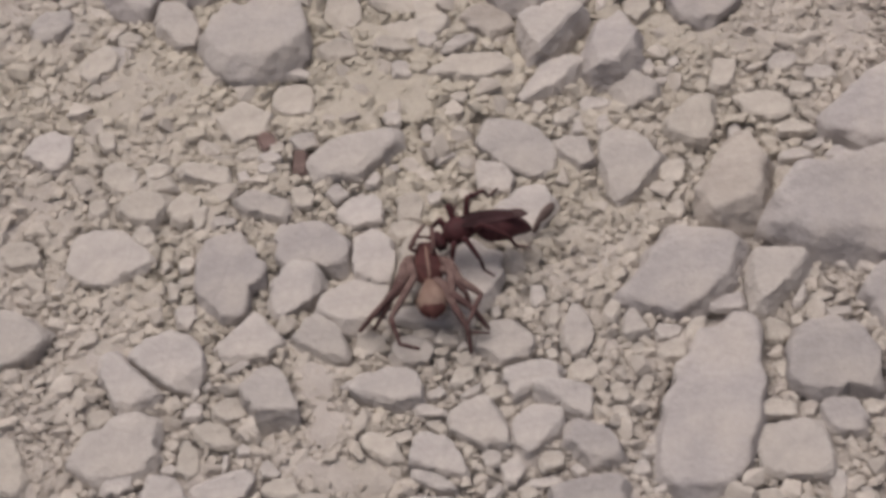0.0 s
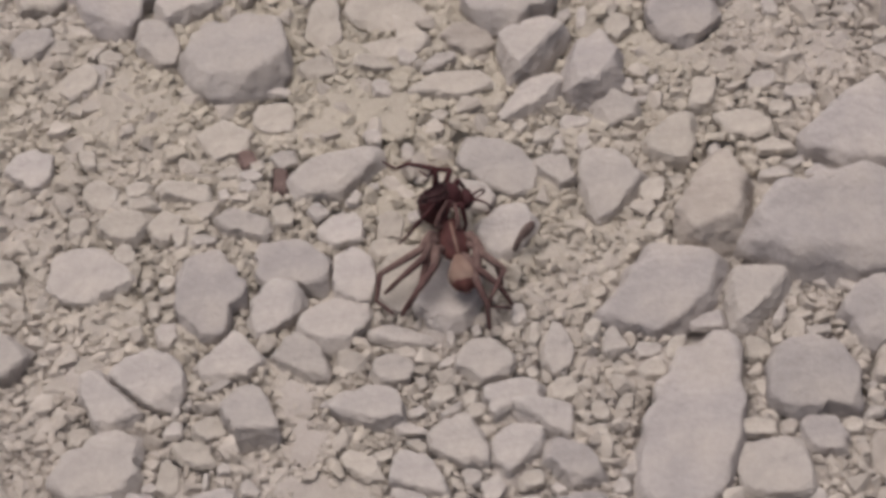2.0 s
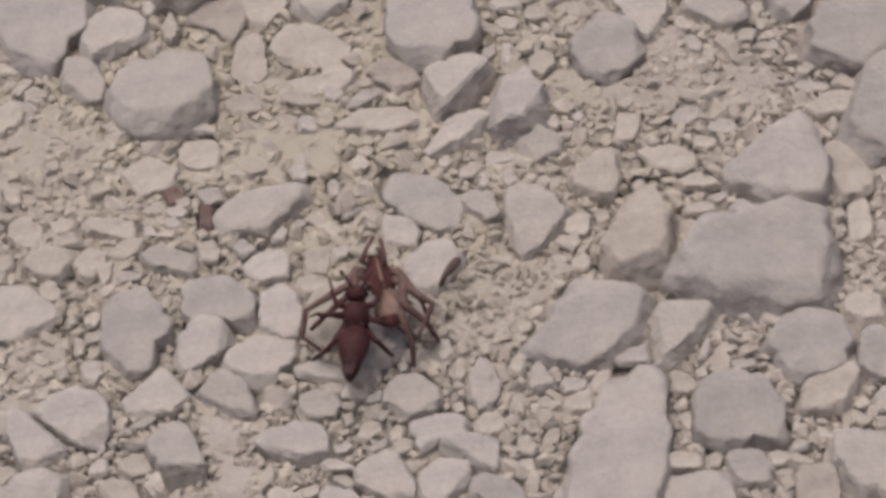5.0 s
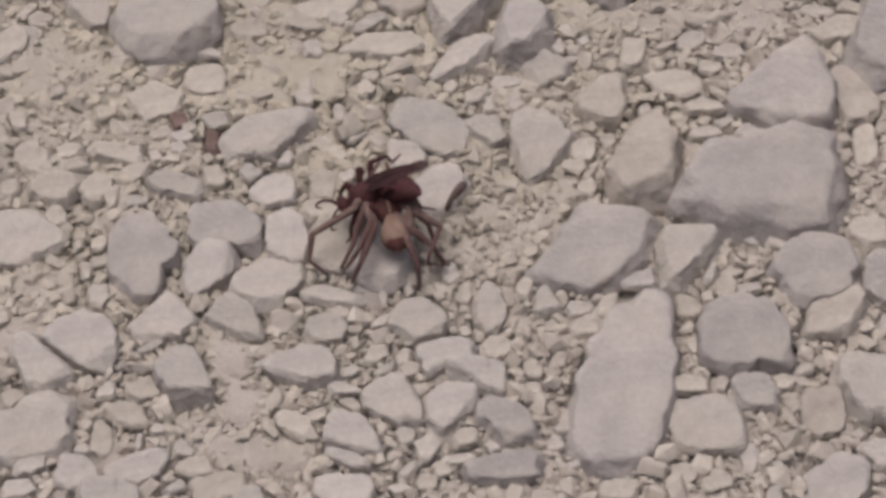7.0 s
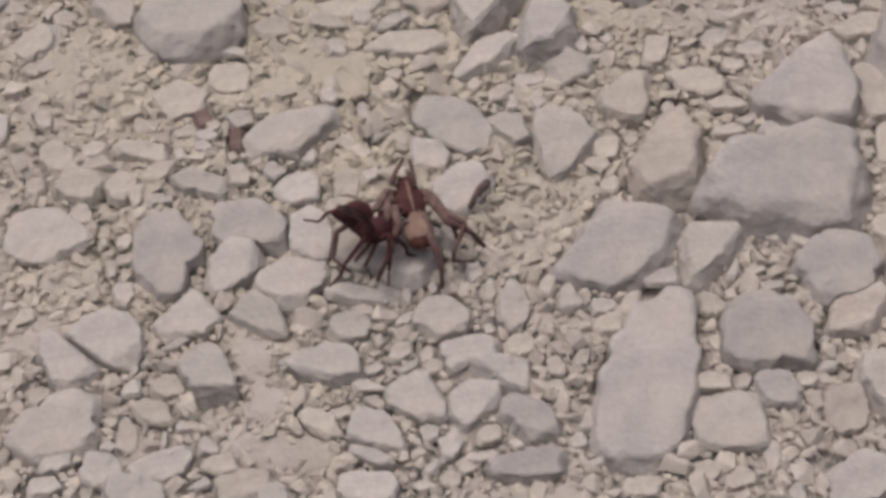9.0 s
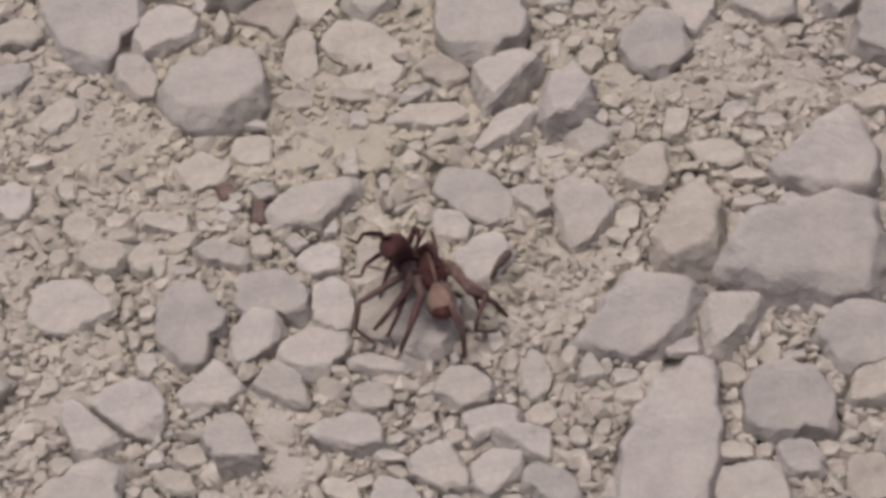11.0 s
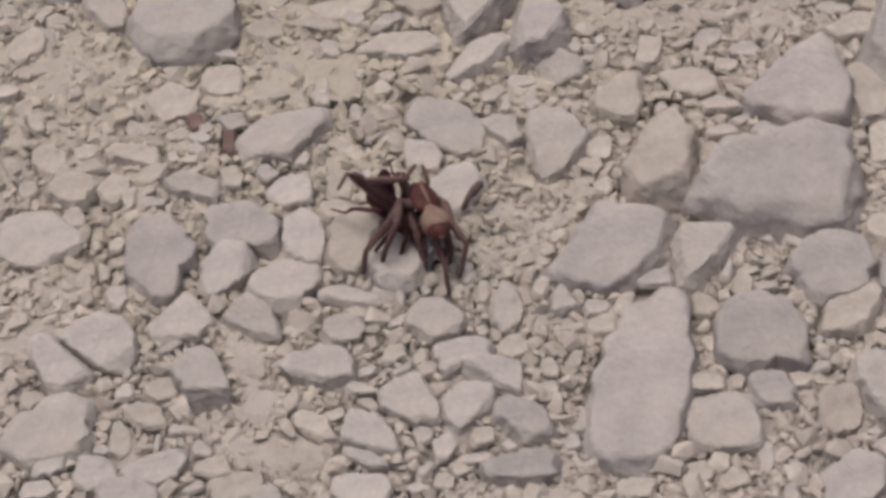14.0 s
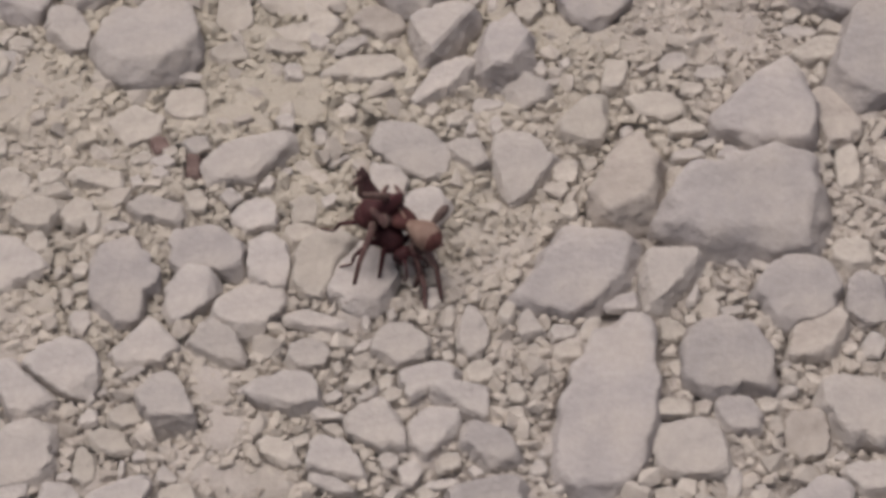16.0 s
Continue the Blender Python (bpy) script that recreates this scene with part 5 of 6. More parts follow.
def build_wasp():
    tagged(wasp, "black spider-hunting wasp with smoky wings, wrestling a spider", "wasp")
    thorax = part("thorax", bulb([(2.4, 0.7, 0.7, 0), (2.1, 1.4, 1.35, 0.05), (1.3, 1.85, 1.85, 0.1), (0.2, 2.05, 2.0, 0.12), (-0.8, 1.9, 1.85, 0.05),
                                  (-1.7, 1.55, 1.4, -0.05), (-2.4, 0.7, 0.7, -0.05)]), BLACK, wasp)
    part("waist", tube([(-1.9, 0, -0.05), (-2.7, 0, 0.05)], (0.35, 0.3)), BLACK, thorax)
    head = part("head", bulb([(1.1, 0.6, 0.8, -0.2), (0.9, 1.3, 1.3, -0.1), (0.2, 1.7, 1.5, 0), (-0.5, 1.4, 1.25, 0.05), (-0.9, 0.6, 0.6, 0.05)]), BLACK, wasp, "", (3.2, 0, 0.0), (0, 18, 0))
    for s in (-1, 1):
        part("eye", bulb([(0.75, 0.08, 0.2, 0), (0.5, 0.38, 0.7, 0), (0.1, 0.5, 0.95, 0), (-0.3, 0.34, 0.7, 0), (-0.5, 0.08, 0.2, 0)], 12), VEIN, head, at=(0.1, 1.25 * s, 0.15))
        part("mandible", tube([(0.8, 0.55 * s, -0.8), (1.35, 0.5 * s, -1.35), (1.5, 0.1 * s, -1.7)], (0.25, 0.2, 0.08)), BLACK, head)
        feeler = part("antenna", tube([(0, 0, 0), (0.9, 0.6 * s, 0.8), (2.0, 1.2 * s, 0.9), (2.9, 1.6 * s, 0.1), (3.0, 1.7 * s, -1.0), (2.3, 1.5 * s, -1.7)], (0.2, 0.18, 0.17, 0.16, 0.14, 0.1)), BLACK, wasp, "", (4.0, 0.35 * s, 0.5))
        WASP_PARTS["antenna_a" if s < 0 else "antenna_b"] = (feeler, (4.0, 0.35 * s, 0.5))
    rear = part("abdomen", bulb([(0.2, 0.4, 0.4, 0), (-0.5, 1.05, 1.0, 0), (-1.4, 1.75, 1.65, 0), (-2.4, 2.15, 2.0, -0.05), (-3.4, 2.25, 2.1, -0.1), (-4.2, 2.05, 1.95, -0.1), (-4.7, 1.1, 1.1, -0.1)]), BLACK, wasp, "", (-2.1, 0, 0.1))
    end = part("abdomen_tip", bulb([(1.0, 1.1, 1.1, -0.05), (0.4, 2.0, 1.95, -0.05), (-0.6, 2.25, 2.1, 0.0), (-1.8, 2.1, 1.95, -0.15), (-3.0, 1.6, 1.5, -0.5), (-4.2, 1.3, 1.2, -1.0), (-5.0, 0.95, 0.9, -1.5), (-5.5, 0.55, 0.5, -1.9), (-5.8, 0.12, 0.12, -2.2)]), BLACK, rear, "", (-3.6, 0, 0))
    WASP_PARTS["abdomen"], WASP_PARTS["abdomen_tip"] = rear, end
    for s, k in ((-1, "b"), (1, "a")):
        wing = part("wing", wing_shape(9.0, 1.7, 0.25), SMOKY, wasp, "smoky brown folded wing", (-0.4, 0.7 * s, 1.75 + 0.08 * s))
        part("wing_tip", ([(x - 8.2, y * 0.86, z + 0.02) for x, y, z in bulb([(0.2, 0.68, 0.05, 0), (-0.6, 0.68, 0.05, 0), (-1.4, 0.5, 0.05, 0), (-1.9, 0.2, 0.04, 0)], 10)[0]], bulb([(0.2, 0.68, 0.05, 0), (-0.6, 0.68, 0.05, 0), (-1.4, 0.5, 0.05, 0), (-1.9, 0.2, 0.04, 0)], 10)[1]), FADED, wing, "faded grey wing tip")
        for y0, y1, l in ((0.25, 0.6, 8.0), (-0.1, 0.05, 7.4), (-0.45, -0.55, 6.2)):
            part("vein", tube([(-0.3, 0, 0.06), (-0.5 * l, y1, 0.28), (-l, y0, 0.1)], (0.08, 0.06, 0.04), 5, 3), VEIN, wing)
        WASP_PARTS["wing_" + k] = wing
    for s, k in ((-1, "b"), (1, "a")):
        for key, at, knee, shin, foot, toe in (
                ("fore_", (1.4, 0.8, -0.9), (1.8, 2.6, 1.0), (3.4, 3.8, -1.6), (3.7, 4.0, -3.6), (5.0, 4.6, -4.3)),
                ("mid_", (0.1, 0.9, -1.1), (-0.2, 3.5, 1.9), (-0.7, 5.6, -1.2), (-0.5, 5.9, -3.6), (-1.4, 7.3, -4.4)),
                ("hind_", (-1.2, 0.8, -0.9), (-3.3, 2.8, 2.4), (-5.9, 4.6, -0.6), (-6.3, 5.0, -3.2), (-8.1, 6.2, -4.0))):
            hip = Vector((at[0], at[1] * s, at[2]))
            q = [tuple(Vector((p[0], p[1] * s, p[2])) - hip) for p in (at, knee, shin, foot, toe)]
            leg = part("leg", tube(q[:2], (0.5, 0.42)), BLACK, wasp, "", tuple(hip))
            part("lower_leg", tube(q[1:], (0.38, 0.28, 0.2, 0.13)), BLACK, leg)
            WASP_PARTS[key + k] = (leg, tuple(hip))


build_wasp()


# ---- what moves ----
def swing(piece, rows):
    """Key a limb on its hip: rows of seconds and turns in degrees."""
    ob, hip = piece
    walk(ob, [(t, pose(hip[0] * MM, hip[1] * MM, hip[2] * MM, rx, ry, rz)) for t, rx, ry, rz in rows])


def motions():
    walk(spider, [(t, pose((SPIDER_AT[0] + x) * MM, (SPIDER_AT[1] + y) * MM, (SPIDER_AT[2] + z) * MM, rx, ry, rz)) for t, x, y, z, rx, ry, rz in [
        (0, -8.0, -9.4, 0.0, 0, 0, -6), (0.1, -4.4, -4.6, 0.5, 0, 0, -3), (0.2, 0.0, 0.0, 0.0, 0, 0, 0), (13.2, 0.0, 0.0, 0.0, 0, 0, 0), (13.6, 0.9, -0.6, 0.3, -4, 1, 4),
        (14, 3.8, -3.3, 2.3, -28, 0, 2), (14.5, 5.6, -2.9, 2.4, -30, 0, 4), (15, 5.4, -2.7, 2.2, -34, 0, 6), (15.5, 6.1, -2.0, 2.6, -34, 0, 8), (16, 5.8, -2.7, 2.9, -34, 0, 6),
    ]])
    walk(wasp, [(t, pose(x * MM, y * MM, z * MM, rx, ry, rz)) for t, x, y, z, rx, ry, rz in [
        (0, 2.8, -2.1, 8.0, -0, 17, -157),
        (0.2, 8.7, 5.7, 8.0, 0, 36, -116),
        (0.4, 8.0, 4.9, 8.0, -0, 38, -105),
        (0.5, 7.3, 6.4, 8.0, -0, 48, -149),
        (0.8, 5.8, 5.6, 8.0, -0, 53, -92),
        (1, 4.3, 5.2, 8.0, 0, 59, -72),
        (1.2, 2.2, 7.7, 8.0, -0, 50, -4),
        (1.4, 0.2, 9.0, 8.0, 0, 9, -12),
        (1.5, -0.7, 8.6, 8.0, 0, 2, -3),
        (1.6, -0.5, 9.2, 8.0, -0, 2, -3),
        (1.8, 0.8, 9.3, 8.0, 0, 2, -4),
        (2, 3.9, 10.0, 8.0, 0, 25, 7),
        (2.2, 5.0, 7.4, 8.0, 0, 18, -1),
        (2.3, 6.9, 8.0, 8.0, 7, 0, 44),
        (2.4, 8.8, 8.6, 8.0, -0, -17, 90),
        (2.45, 9.4, 8.7, 8.0, -6, 0, 127),
        (2.5, 10.0, 8.8, 8.0, 0, 18, 165),
        (2.6, 9.2, 6.3, 8.0, 0, 3, 178),
        (2.8, 9.2, 3.4, 8.0, -0, 4, -175),
        (3, 8.8, 5.0, 8.0, -0, 27, -142),
        (3.2, 9.6, 2.2, 8.0, 0, 23, -149),
        (3.4, 8.5, 0.7, 8.0, 0, 0, 180),
        (3.5, 8.9, -2.3, 8.0, -0, -20, 152),
        (3.6, 8.5, -1.7, 8.0, 0, -18, 155),
        (3.7, 7.3, -4.6, 8.0, 0, -22, 149),
        (4.2, 6.0, -8.1, 8.0, 0, -10, 121),
        (4.8, 1.5, -9.5, 8.0, 0, -38, 99),
        (5.4, 1.0, -8.4, 8.0, 0, -37, 74),
        (5.8, 3.3, -6.1, 8.0, 0, -38, 81),
        (5.9, 0.6, -2.1, 8.0, 5, -23, 44),
        (6, -2.0, 1.8, 8.0, -0, -9, 10),
        (6.2, -1.1, 1.3, 8.0, 0, 5, 67),
        (6.3, 0.1, 0.3, 8.0, 5, -7, 110),
        (6.4, 0.8, 0.4, 8.0, 0, -18, 156),
        (6.5, 1.0, 1.4, 8.0, 0, -12, 163),
        (6.6, 1.1, 1.2, 8.0, -0, -11, 166),
        (6.8, 2.1, 0.9, 8.0, -0, -3, 177),
        (7, 1.5, 0.9, 8.0, 0, 17, -157),
        (7.2, -0.1, 1.6, 8.0, 0, 28, -139),
        (7.27, -0.5, 1.5, 8.0, -1, 28, -82),
        (7.33, -0.8, 1.5, 8.0, -1, 29, -25),
        (7.4, -1.1, 1.4, 8.0, -0, 30, 32),
        (7.5, -1.4, 0.3, 8.0, 0, 22, 32),
        (7.6, -1.8, -0.0, 8.0, 0, 20, 33),
        (7.9, -1.1, -2.8, 8.0, -0, -18, 24),
        (8, -0.1, -5.1, 8.0, 0, -25, 35),
        (8.2, 0.2, -6.9, 8.0, 0, -6, 24),
        (8.8, -1.0, -7.7, 8.0, 0, 6, 24),
        (9.6, -0.6, -2.4, 8.0, 0, 45, 34),
        (10.3, 1.3, 8.2, 8.0, 0, 63, 5),
        (10.5, 0.6, 5.5, 7.0, 0, 61, -14),
        (10.65, 0.7, 4.0, 7.5, -35, 66, 1),
        (10.8, 0.8, 2.5, 8.0, -79, 74, 7),
        (11, 0.2, 2.5, 8.0, -98, 71, -15),
        (11.1, 0.5, 3.8, 8.0, -28, 49, 32),
        (11.2, 0.9, 5.0, 8.0, -0, 19, 32),
        (11.5, -1.3, 6.3, 8.0, -0, 13, 10),
        (11.8, 0.0, 6.1, 8.0, -0, 32, 18),
        (12, 2.7, 1.8, 8.0, 0, 20, -29),
        (12.2, 2.0, 1.8, 8.0, -0, 37, -2),
        (12.5, 2.2, 4.9, 7.0, 0, 38, -19),
        (12.6, 0.2, 0.7, 7.0, 0, 42, 2),
        (12.8, -0.1, -1.9, 7.0, 0, 45, -23),
        (13, -2.0, -0.4, 6.0, 0, 48, -39),
        (13.2, -1.9, -3.2, 6.0, 0, 43, -40),
        (13.4, -0.8, 2.8, 6.0, 0, 35, -15),
        (13.5, -0.5, 2.0, 6.0, 0, 29, -44),
        (13.6, 0.2, 3.4, 6.0, 0, 33, -30),
        (13.8, 2.7, 5.7, 5.0, 0, 39, -33),
        (14, 5.2, -2.2, 5.0, -0, 23, -35),
        (14.2, 6.8, -3.0, 5.0, 0, 23, -35),
        (14.5, 7.4, -4.2, 6.5, 0, 14, -42),
        (15, 7.0, -2.9, 6.5, 0, 14, -49),
        (15.5, 8.4, -2.9, 6.5, 0, 14, -46),
        (16, 8.9, -1.9, 6.5, 0, 14, -53),
    ]])
    walk(WASP_PARTS["abdomen"], [(t, pose(-2.1 * MM, 0, 0.1 * MM) @ pose(0, 0, 0, rx, ry, rz)) for t, rx, ry, rz in [
        (0, 5, -14, -37),
        (0.1, -7, 26, -28),
        (0.2, -17, 66, -26),
        (0.4, 4, 57, 7),
        (0.5, -13, 45, -30),
        (0.8, -0, 55, -1),
        (1, 4, 58, 8),
        (1.2, 6, 23, 27),
        (1.4, 17, 25, 67),
        (1.5, -1, -1, 64),
        (1.6, -0, -1, 69),
        (1.8, 20, 27, 72),
        (1.87, -6, -14, 49),
        (1.93, -25, -61, 41),
        (2, 165, -70, -169),
        (2.2, 171, -70, -174),
        (2.27, 1, -54, -2),
        (2.33, 0, 2, 1),
        (2.4, 3, 58, 6),
        (2.5, -10, 35, -30),
        (2.6, -19, 41, -48),
        (2.8, -15, 33, -48),
        (3, -31, 51, -61),
        (3.2, -30, 42, -70),
        (3.4, -16, 45, -38),
        (3.45, 5, 31, 18),
        (3.5, 6, 10, 61),
        (3.6, 1, 18, 4),
        (3.7, -23, 41, -57),
        (4.2, -10, 33, -33),
        (4.8, -16, 62, -27),
        (5.4, 25, 66, 38),
        (5.8, -4, 70, -6),
        (5.9, 10, 38, 29),
        (6, 3, 6, 49),
        (6.2, -0, -5, 5),
        (6.3, -4, 23, -19),
        (6.4, -25, 46, -56),
        (6.5, -39, 58, -65),
        (6.6, -38, 57, -65),
        (6.8, -15, 35, -46),
        (7, 4, -15, -31),
        (7.1, -7, 23, -35),
        (7.2, -32, 58, -55),
        (7.3, 4, 25, 17),
        (7.4, -9, -14, 63),
        (7.5, -6, -10, 63),
        (7.6, -6, -10, 62),
        (7.9, 32, 41, 75),
        (8, 37, 51, 70),
        (8.2, 37, 64, 57),
        (8.4, -15, 54, -30),
        (8.6, -19, 25, -73),
        (8.8, -3, 2, -109),
        (9.6, -13, 11, -101),
        (9.95, -5, 19, -32),
        (10.3, 5, 14, 39),
        (10.5, 19, 35, 57),
        (10.65, 0, 2, 29),
        (10.8, -2, -36, 7),
        (11, -5, -43, 13),
        (11.2, 1, -19, -8),
        (11.5, -4, -9, 46),
        (11.8, -9, -13, 69),
        (11.9, 9, 17, 56),
        (12, 25, 50, 51),
        (12.2, 11, 26, 44),
        (12.5, 21, 45, 50),
        (12.55, -18, 44, -42),
        (12.6, -23, 16, -109),
        (12.8, 12, -15, -74),
        (13, 17, -35, -52),
        (13.1, -1, 7, -18),
        (13.2, 8, 53, 15),
        (13.4, 10, 34, 32),
        (13.5, 45, 70, 61),
        (13.6, 20, 53, 40),
        (13.8, 19, 46, 44),
        (13.9, 0, 14, 4),
        (14, 5, -21, -27),
        (14.2, 5, -20, -30),
        (14.5, 0, 32, -1),
        (15, 9, 50, 20),
        (15.5, 9, 46, 21),
        (16, 18, 47, 40),
    ]])
    walk(WASP_PARTS["abdomen_tip"], [(t, pose(-3.6 * MM, 0, 0) @ pose(0, 0, 0, rx, ry, rz)) for t, rx, ry, rz in [
        (0, -1, -3, 27),
        (0.2, -2, -22, 8),
        (0.4, -0, -13, 1),
        (0.5, -2, -15, 17),
        (0.8, -0, -3, 1),
        (1, 0, -18, -1),
        (1.2, -0, -1, 12),
        (1.3, -11, -29, 41),
        (1.4, -42, -44, 87),
        (1.5, -75, -74, 92),
        (1.6, -70, -61, 100),
        (1.8, -98, -46, 139),
        (1.9, -26, -55, 48),
        (2, 0, -15, -0),
        (2.2, 0, -15, -4),
        (2.4, 0, -13, -2),
        (2.45, 33, -45, -72),
        (2.5, 79, -23, -152),
        (2.6, 106, -36, -153),
        (2.67, 54, -56, -88),
        (2.73, 8, -31, -29),
        (2.8, -0, 9, -1),
        (3, -0, -7, 3),
        (3.2, -0, -3, 12),
        (3.4, -22, -39, 57),
        (3.45, -2, -21, 12),
        (3.5, -1, 4, -22),
        (3.6, -0, 0, -16),
        (3.7, -4, -26, 15),
        (4.2, -2, -25, 8),
        (4.8, 0, -26, -0),
        (5.4, 6, -30, -21),
        (5.6, 44, -63, -67),
        (5.8, 119, -50, -149),
        (5.87, 3, -85, -3),
        (5.93, -22, -43, 52),
        (6, -3, -4, 76),
        (6.1, -28, -44, 62),
        (6.2, -114, -82, 121),
        (6.4, -103, -40, 148),
        (6.5, -99, -42, 144),
        (6.6, -99, -40, 145),
        (6.8, -139, -68, 152),
        (6.87, -149, -12, 177),
        (6.93, -134, 42, -161),
        (7, -39, 61, -62),
        (7.1, -6, 32, -20),
        (7.2, 0, -3, -2),
        (7.4, 0, -3, -9),
        (7.5, 0, -2, -11),
        (7.6, 0, -2, -11),
        (7.9, 3, -35, -10),
        (8, 1, -12, -11),
        (8.2, 0, -18, -2),
        (8.4, 5, 19, 27),
        (8.6, 36, 46, 74),
        (8.8, 86, 39, 139),
        (9.6, 25, 15, 119),
        (9.95, 7, 14, 54),
        (10.3, 0, -2, -6),
        (10.5, 2, -12, -17),
        (10.8, 0, 8, 3),
        (11, 0, 9, 2),
        (11.2, 27, 47, 57),
        (11.35, -4, -8, 51),
        (11.5, -53, -57, 86),
        (11.8, -45, -44, 92),
        (11.9, -9, -24, 39),
        (12, 0, 10, 5),
        (12.2, 1, 6, 12),
        (12.5, 1, -11, -10),
        (12.55, 5, 39, 14),
        (12.6, 82, 69, 104),
        (12.8, -135, 62, -152),
        (12.9, -72, 48, -118),
        (13, -36, 24, -114),
        (13.1, -33, 41, -77),
        (13.2, -13, 51, -27),
        (13.4, 3, 50, 7),
        (13.5, -1, 30, -5),
        (13.6, 3, 44, 7),
        (13.8, 1, 43, 1),
        (13.9, 5, 80, 6),
        (14, 178, 63, 179),
        (14.2, -116, 65, -137),
        (14.3, -45, 58, -97),
        (14.4, -4, 39, -89),
        (14.5, 27, 21, -97),
        (15, 24, 28, -111),
        (15.5, 25, 25, -104),
        (16, -15, 48, -118),
    ]])
    for key, side in (('wing_a', 1), ('wing_b', -1)):
        walk(WASP_PARTS[key], [(t, pose(-0.4 * MM, 0.7 * side * MM, (1.75 + 0.08 * side) * MM) @ pose(0, 0, 0, rx, ry, rz) @ pose(0, 0, 0, 0, 0, 2 * side)) for t, rx, ry, rz in [
            (0, 1, -9, -17),
            (0.2, -2, 31, -6),
            (0.4, 1, 10, 9),
            (0.5, -1, 16, -4),
            (0.8, 0, 31, 1),
            (1, 0, 23, 2),
            (1.2, 0, 3, 21),
            (1.4, 7, 16, 49),
            (1.5, 2, 7, 32),
            (1.6, 5, 14, 41),
            (1.8, 13, 27, 50),
            (2, 6, 16, 43),
            (2.2, 13, 26, 53),
            (2.4, 4, 37, 11),
            (2.5, -5, 26, -21),
            (2.6, -6, 18, -35),
            (2.8, -3, 15, -25),
            (3, -12, 32, -38),
            (3.2, -11, 29, -42),
            (3.4, -4, 24, -18),
            (3.5, 8, 24, 36),
            (3.6, 0, 3, 0),
            (3.7, -1, 5, -27),
            (4.2, 0, -1, -19),
            (4.8, -5, 34, -16),
            (5.4, 5, 42, 12),
            (5.8, -5, 36, -14),
            (6, 2, 7, 39),
            (6.2, -0, -5, 7),
            (6.4, -10, 28, -38),
            (6.5, -17, 38, -48),
            (6.6, -15, 41, -39),
            (6.8, -3, 17, -21),
            (7, 0, -2, -7),
            (7.2, -11, 39, -32),
            (7.4, 7, 40, 20),
            (7.5, 10, 53, 19),
            (7.6, 10, 51, 21),
            (7.9, 8, 18, 48),
            (8, 13, 34, 40),
            (8.2, 11, 41, 28),
            (8.8, 5, 43, 13),
            (9.6, -0, 13, -0),
            (10.3, -0, -2, 23),
            (10.5, 4, 14, 29),
            (10.8, -0, -28, 1),
            (11, -1, -34, 4),
            (11.2, -1, -7, 9),
            (11.5, -3, -11, 35),
            (11.8, -10, -24, 45),
            (12, 14, 39, 39),
            (12.2, 3, 9, 37),
            (12.5, 8, 26, 42),
            (12.6, -2, 42, -5),
            (12.8, -1, 16, -10),
            (13, -0, -21, 2),
            (13.2, 2, 16, 13),
            (13.4, 2, 10, 22),
            (13.5, 16, 38, 44),
            (13.6, 10, 31, 36),
            (13.8, 5, 21, 25),
            (14, 1, 12, 12),
            (14.2, 0, 1, 2),
            (14.5, 0, 12, 4),
            (15, 0, 14, 2),
            (15.5, 0, 18, 0),
            (16, 0, 22, -4),
        ]])
    for i, key in enumerate(("fore_a", "fore_b", "mid_a", "mid_b", "hind_a", "hind_b", "antenna_a", "antenna_b")):
        rng = np.random.default_rng(40 + i)
        rows = [(0.0, 0, 0, 0)]
        for n in range(1, 40):
            rows.append((n * 0.4, rng.uniform(-12, 12), rng.uniform(-12, 12), rng.uniform(-16, 16)))
        swing(WASP_PARTS[key], rows + [(16.0, 0, 0, 0)])
    walk(SPIDER_PARTS["abdomen"], [(t, pose(0.45 * MM, -2.4 * MM, 5.6 * MM, 0, ry, rz)) for t, ry, rz in ((0.0, -6, 103), (13.4, -6, 103), (13.6, -8, 103), (14, -22, 106), (14.5, -24, 110), (15, -24, 116), (15.5, -26, 128), (16, -26, 140))])
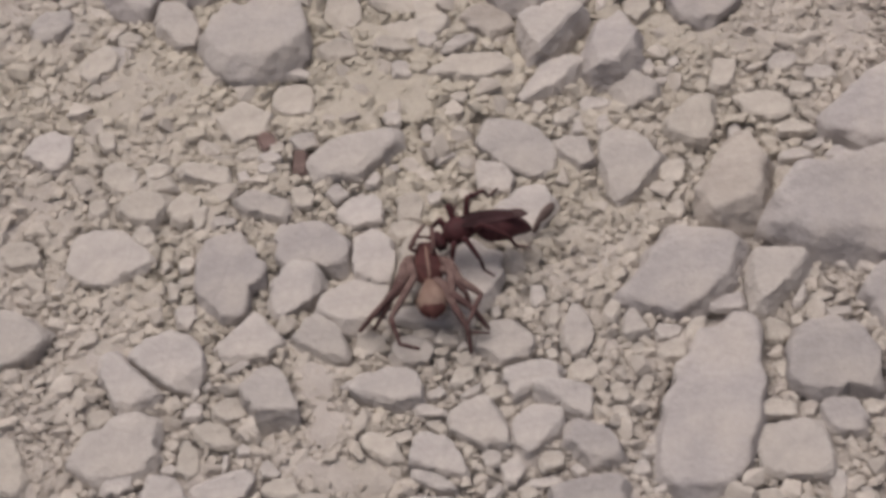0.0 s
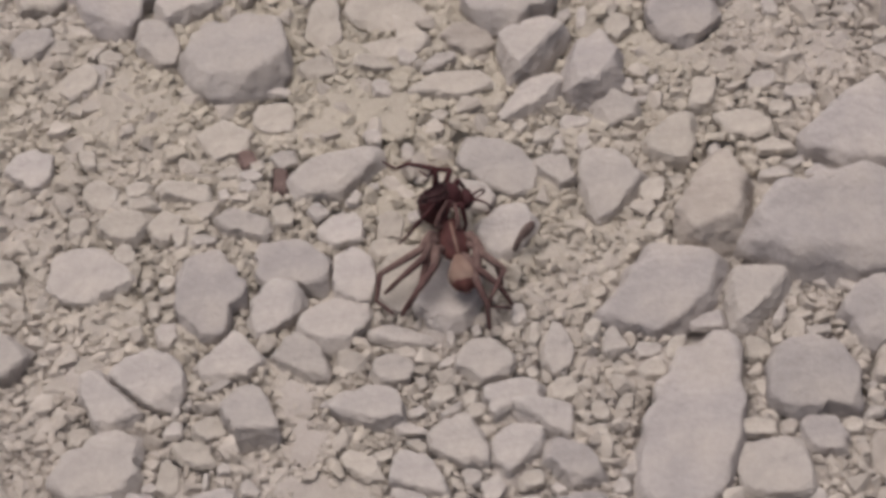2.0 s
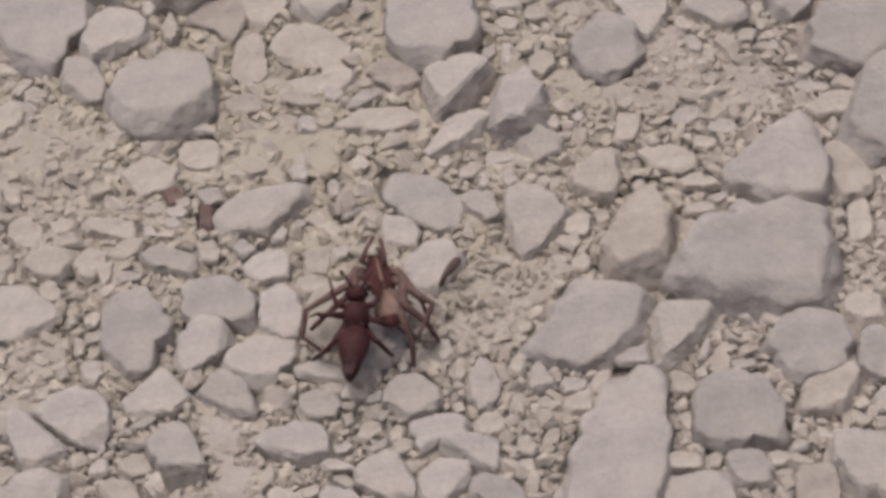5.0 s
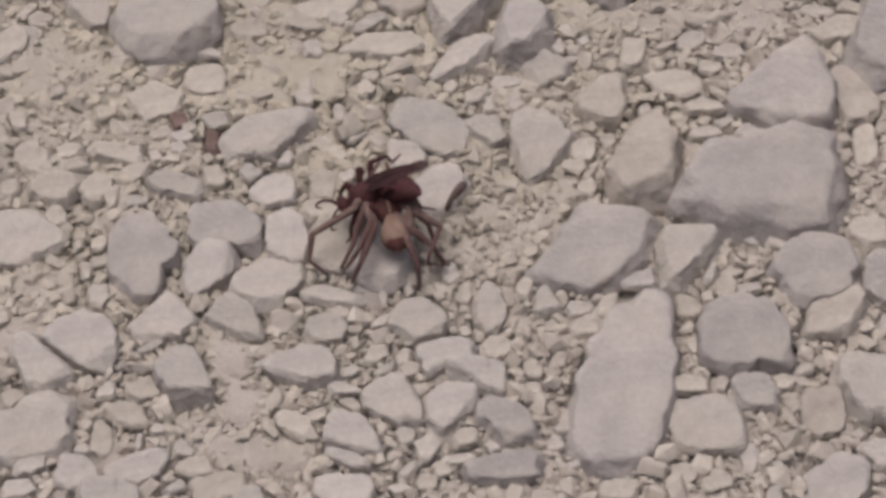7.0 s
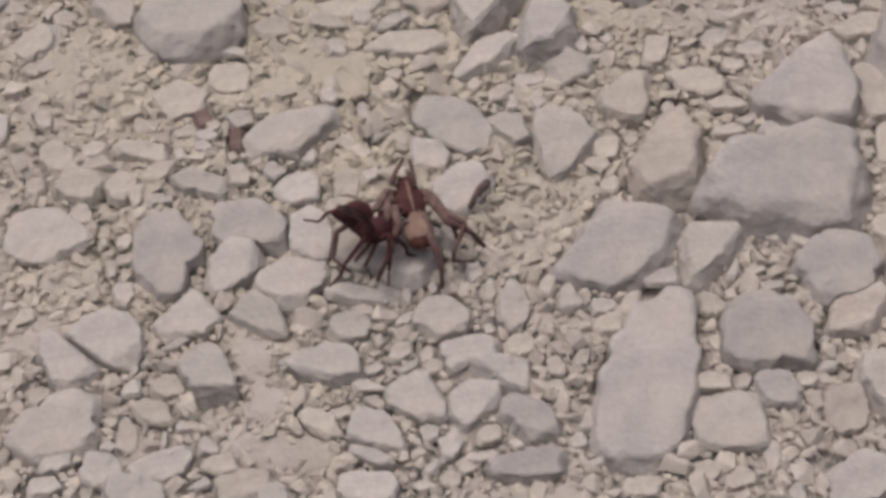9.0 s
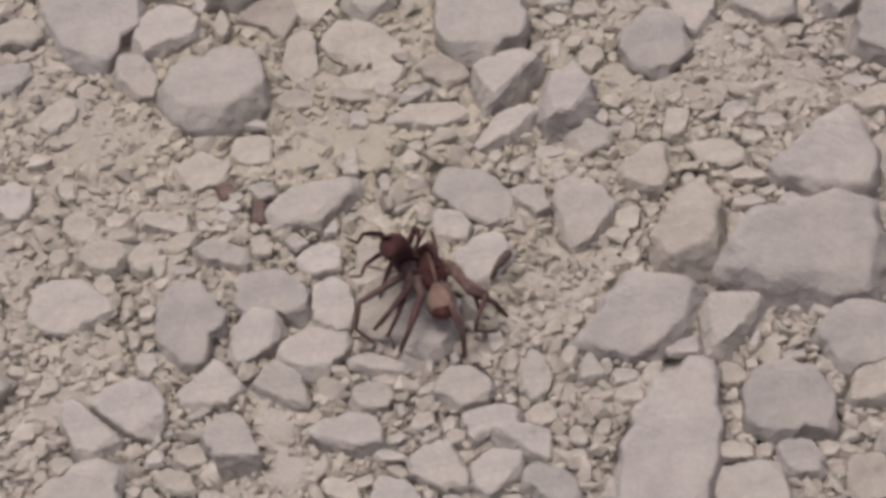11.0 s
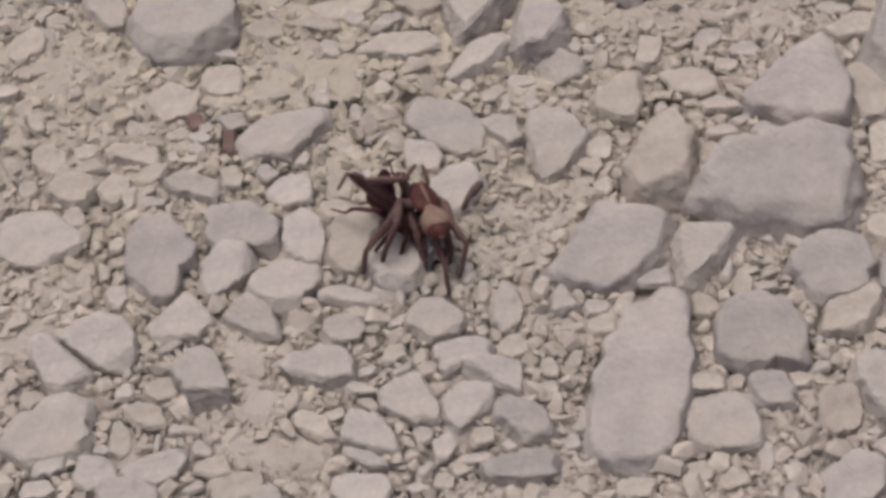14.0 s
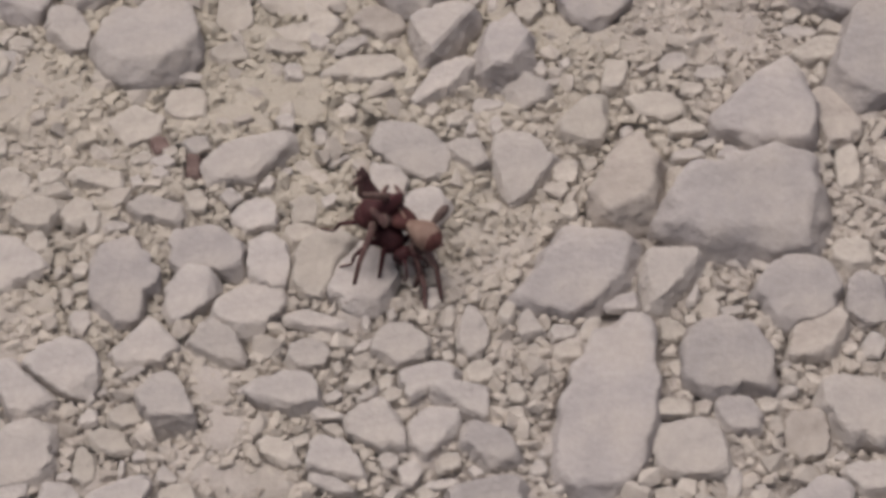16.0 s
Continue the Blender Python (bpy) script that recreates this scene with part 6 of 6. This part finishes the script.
    # the spider's legs drag as it is pulled about: turns at the hip, then at the knee
    for key, hip_rows, knee_rows in (
            ("west_a",
             [(0, 0, 0, 38), (0.2, 0, 0, 0), (13.4, 0, 0, 0), (14, -20, 19, 3), (14.5, -17, 15, 1), (15, -18, 19, 5), (15.5, -29, 27, -0), (16, -17, 25, 17)],
             [(0, 0, 0, 0), (13.4, 0, 0, 0), (13.7, -5, 34, -14), (14, -33, 64, -48), (14.5, -154, 51, -138), (15, -133, 65, -121), (15.5, -72, 72, -64), (16, -117, 67, -115)]),
            ("west_b",
             [(0, 0, 0, 14), (0.2, 0, 0, 0), (6.2, 0, 0, 0), (6.8, 0, 0, 26), (10, 0, 0, 10), (13.4, 0, 0, 14), (14, 34, -9, -0), (14.5, -7, -4, -15), (15, -3, -1, -4), (15.5, 20, -6, -3), (16, 23, -7, -4)],
             [(0, 0, 0, 0), (13.4, 0, 0, 0), (14, 9, -23, 1), (14.5, 24, -19, -24), (15, 22, -9, -31), (15.5, 14, -23, -7), (16, -1, -13, 13)]),
            ("west_c",
             [(0, 0, 0, -6), (0.2, 0, 0, 0), (6.2, 0, 0, 0), (6.8, 0, 0, 14), (13.4, 0, 0, 16), (13.7, 22, -11, -21), (14, 47, -7, -60), (14.5, 5, -14, -50), (15, 13, -14, -55), (15.5, -3, -4, -14), (16, 3, -1, 1)],
             [(0, 0, 0, 0), (13.4, 0, 0, 0), (14, -22, 6, 31), (14.5, 4, 12, -28), (15, -10, 20, -37), (15.25, 4, 26, -65), (15.5, 14, 38, -92), (16, -16, 40, -129)]),
            ("west_d",
             [(0, 0, 0, 0), (13.4, 0, 0, 0), (14, 55, -35, 3), (14.5, 56, -38, 5), (15, 32, -34, 26), (15.5, 56, -59, 28), (16, 17, -51, 71)],
             [(0, 0, 0, 0), (13.4, 0, 0, 0), (14, 1, 1, -6), (14.5, 6, 1, -11), (15, 50, -7, -13), (15.5, 11, 6, -34), (16, 48, -4, -16)]),
            ("east_a",
             [(0, 0, 0, 8), (0.2, 0, 0, 0), (10, 0, 0, 6), (13.4, 0, 0, 6), (14, 26, 26, 1), (14.5, 32, 32, -2), (15, 30, 31, -3), (15.5, 38, 37, 3), (16, 38, 36, 5)],
             [(0, 0, 0, 0), (13.4, 0, 0, 0), (14, 26, -26, 35), (14.5, 29, -41, 51), (15, 25, -32, 43), (15.5, 5, -37, 61), (16, 3, -36, 63)]),
            ("east_b",
             [(0, 0, 0, 8), (0.2, 0, 0, 0), (7.6, 0, 0, 0), (8, 0, 0, 18), (13.4, 0, 0, 20), (14, 58, 18, -5), (14.5, 62, 20, -8), (15, 65, 20, -7), (15.5, 69, 20, -1), (16, 90, 18, 18)],
             [(0, 0, 0, 0), (13.4, 0, 0, 0), (14, -34, -23, -19), (14.5, -35, -23, -21), (15, -33, -20, -23), (15.5, -37, -22, -28), (16, -64, -48, -19)]),
            ("east_c",
             [(0, 0, 0, 0), (13.4, 0, 0, 0), (14, 61, 33, 5), (14.5, 65, 40, -1), (15, 70, 36, 8), (15.5, 70, 40, 3), (16, 70, 43, 1)],
             [(0, 0, 0, 0), (13.4, 0, 0, 0), (14, -28, -9, 3), (14.5, -27, -9, 3), (15, -26, -8, -4), (15.5, -29, -9, -1), (16, -28, -9, 7)]),
            ("east_d",
             [(0, 0, 0, 12), (0.2, 0, 0, 0), (13.4, 0, 0, -4), (13.7, 38, 12, 14), (14, 79, 10, 35), (14.5, 83, 7, 41), (15, 81, 5, 45), (15.5, 88, -5, 59), (16, 66, -13, 89)],
             [(0, 0, 0, 0), (13.4, 0, 0, 0), (14, 13, 12, -9), (14.5, 12, 11, -8), (15, 18, 11, -4), (15.5, -4, 7, -15), (16, -12, 16, -38)])):
        swing(SPIDER_PARTS[key][:2], hip_rows)
        swing(SPIDER_PARTS[key][2:], knee_rows)


motions()
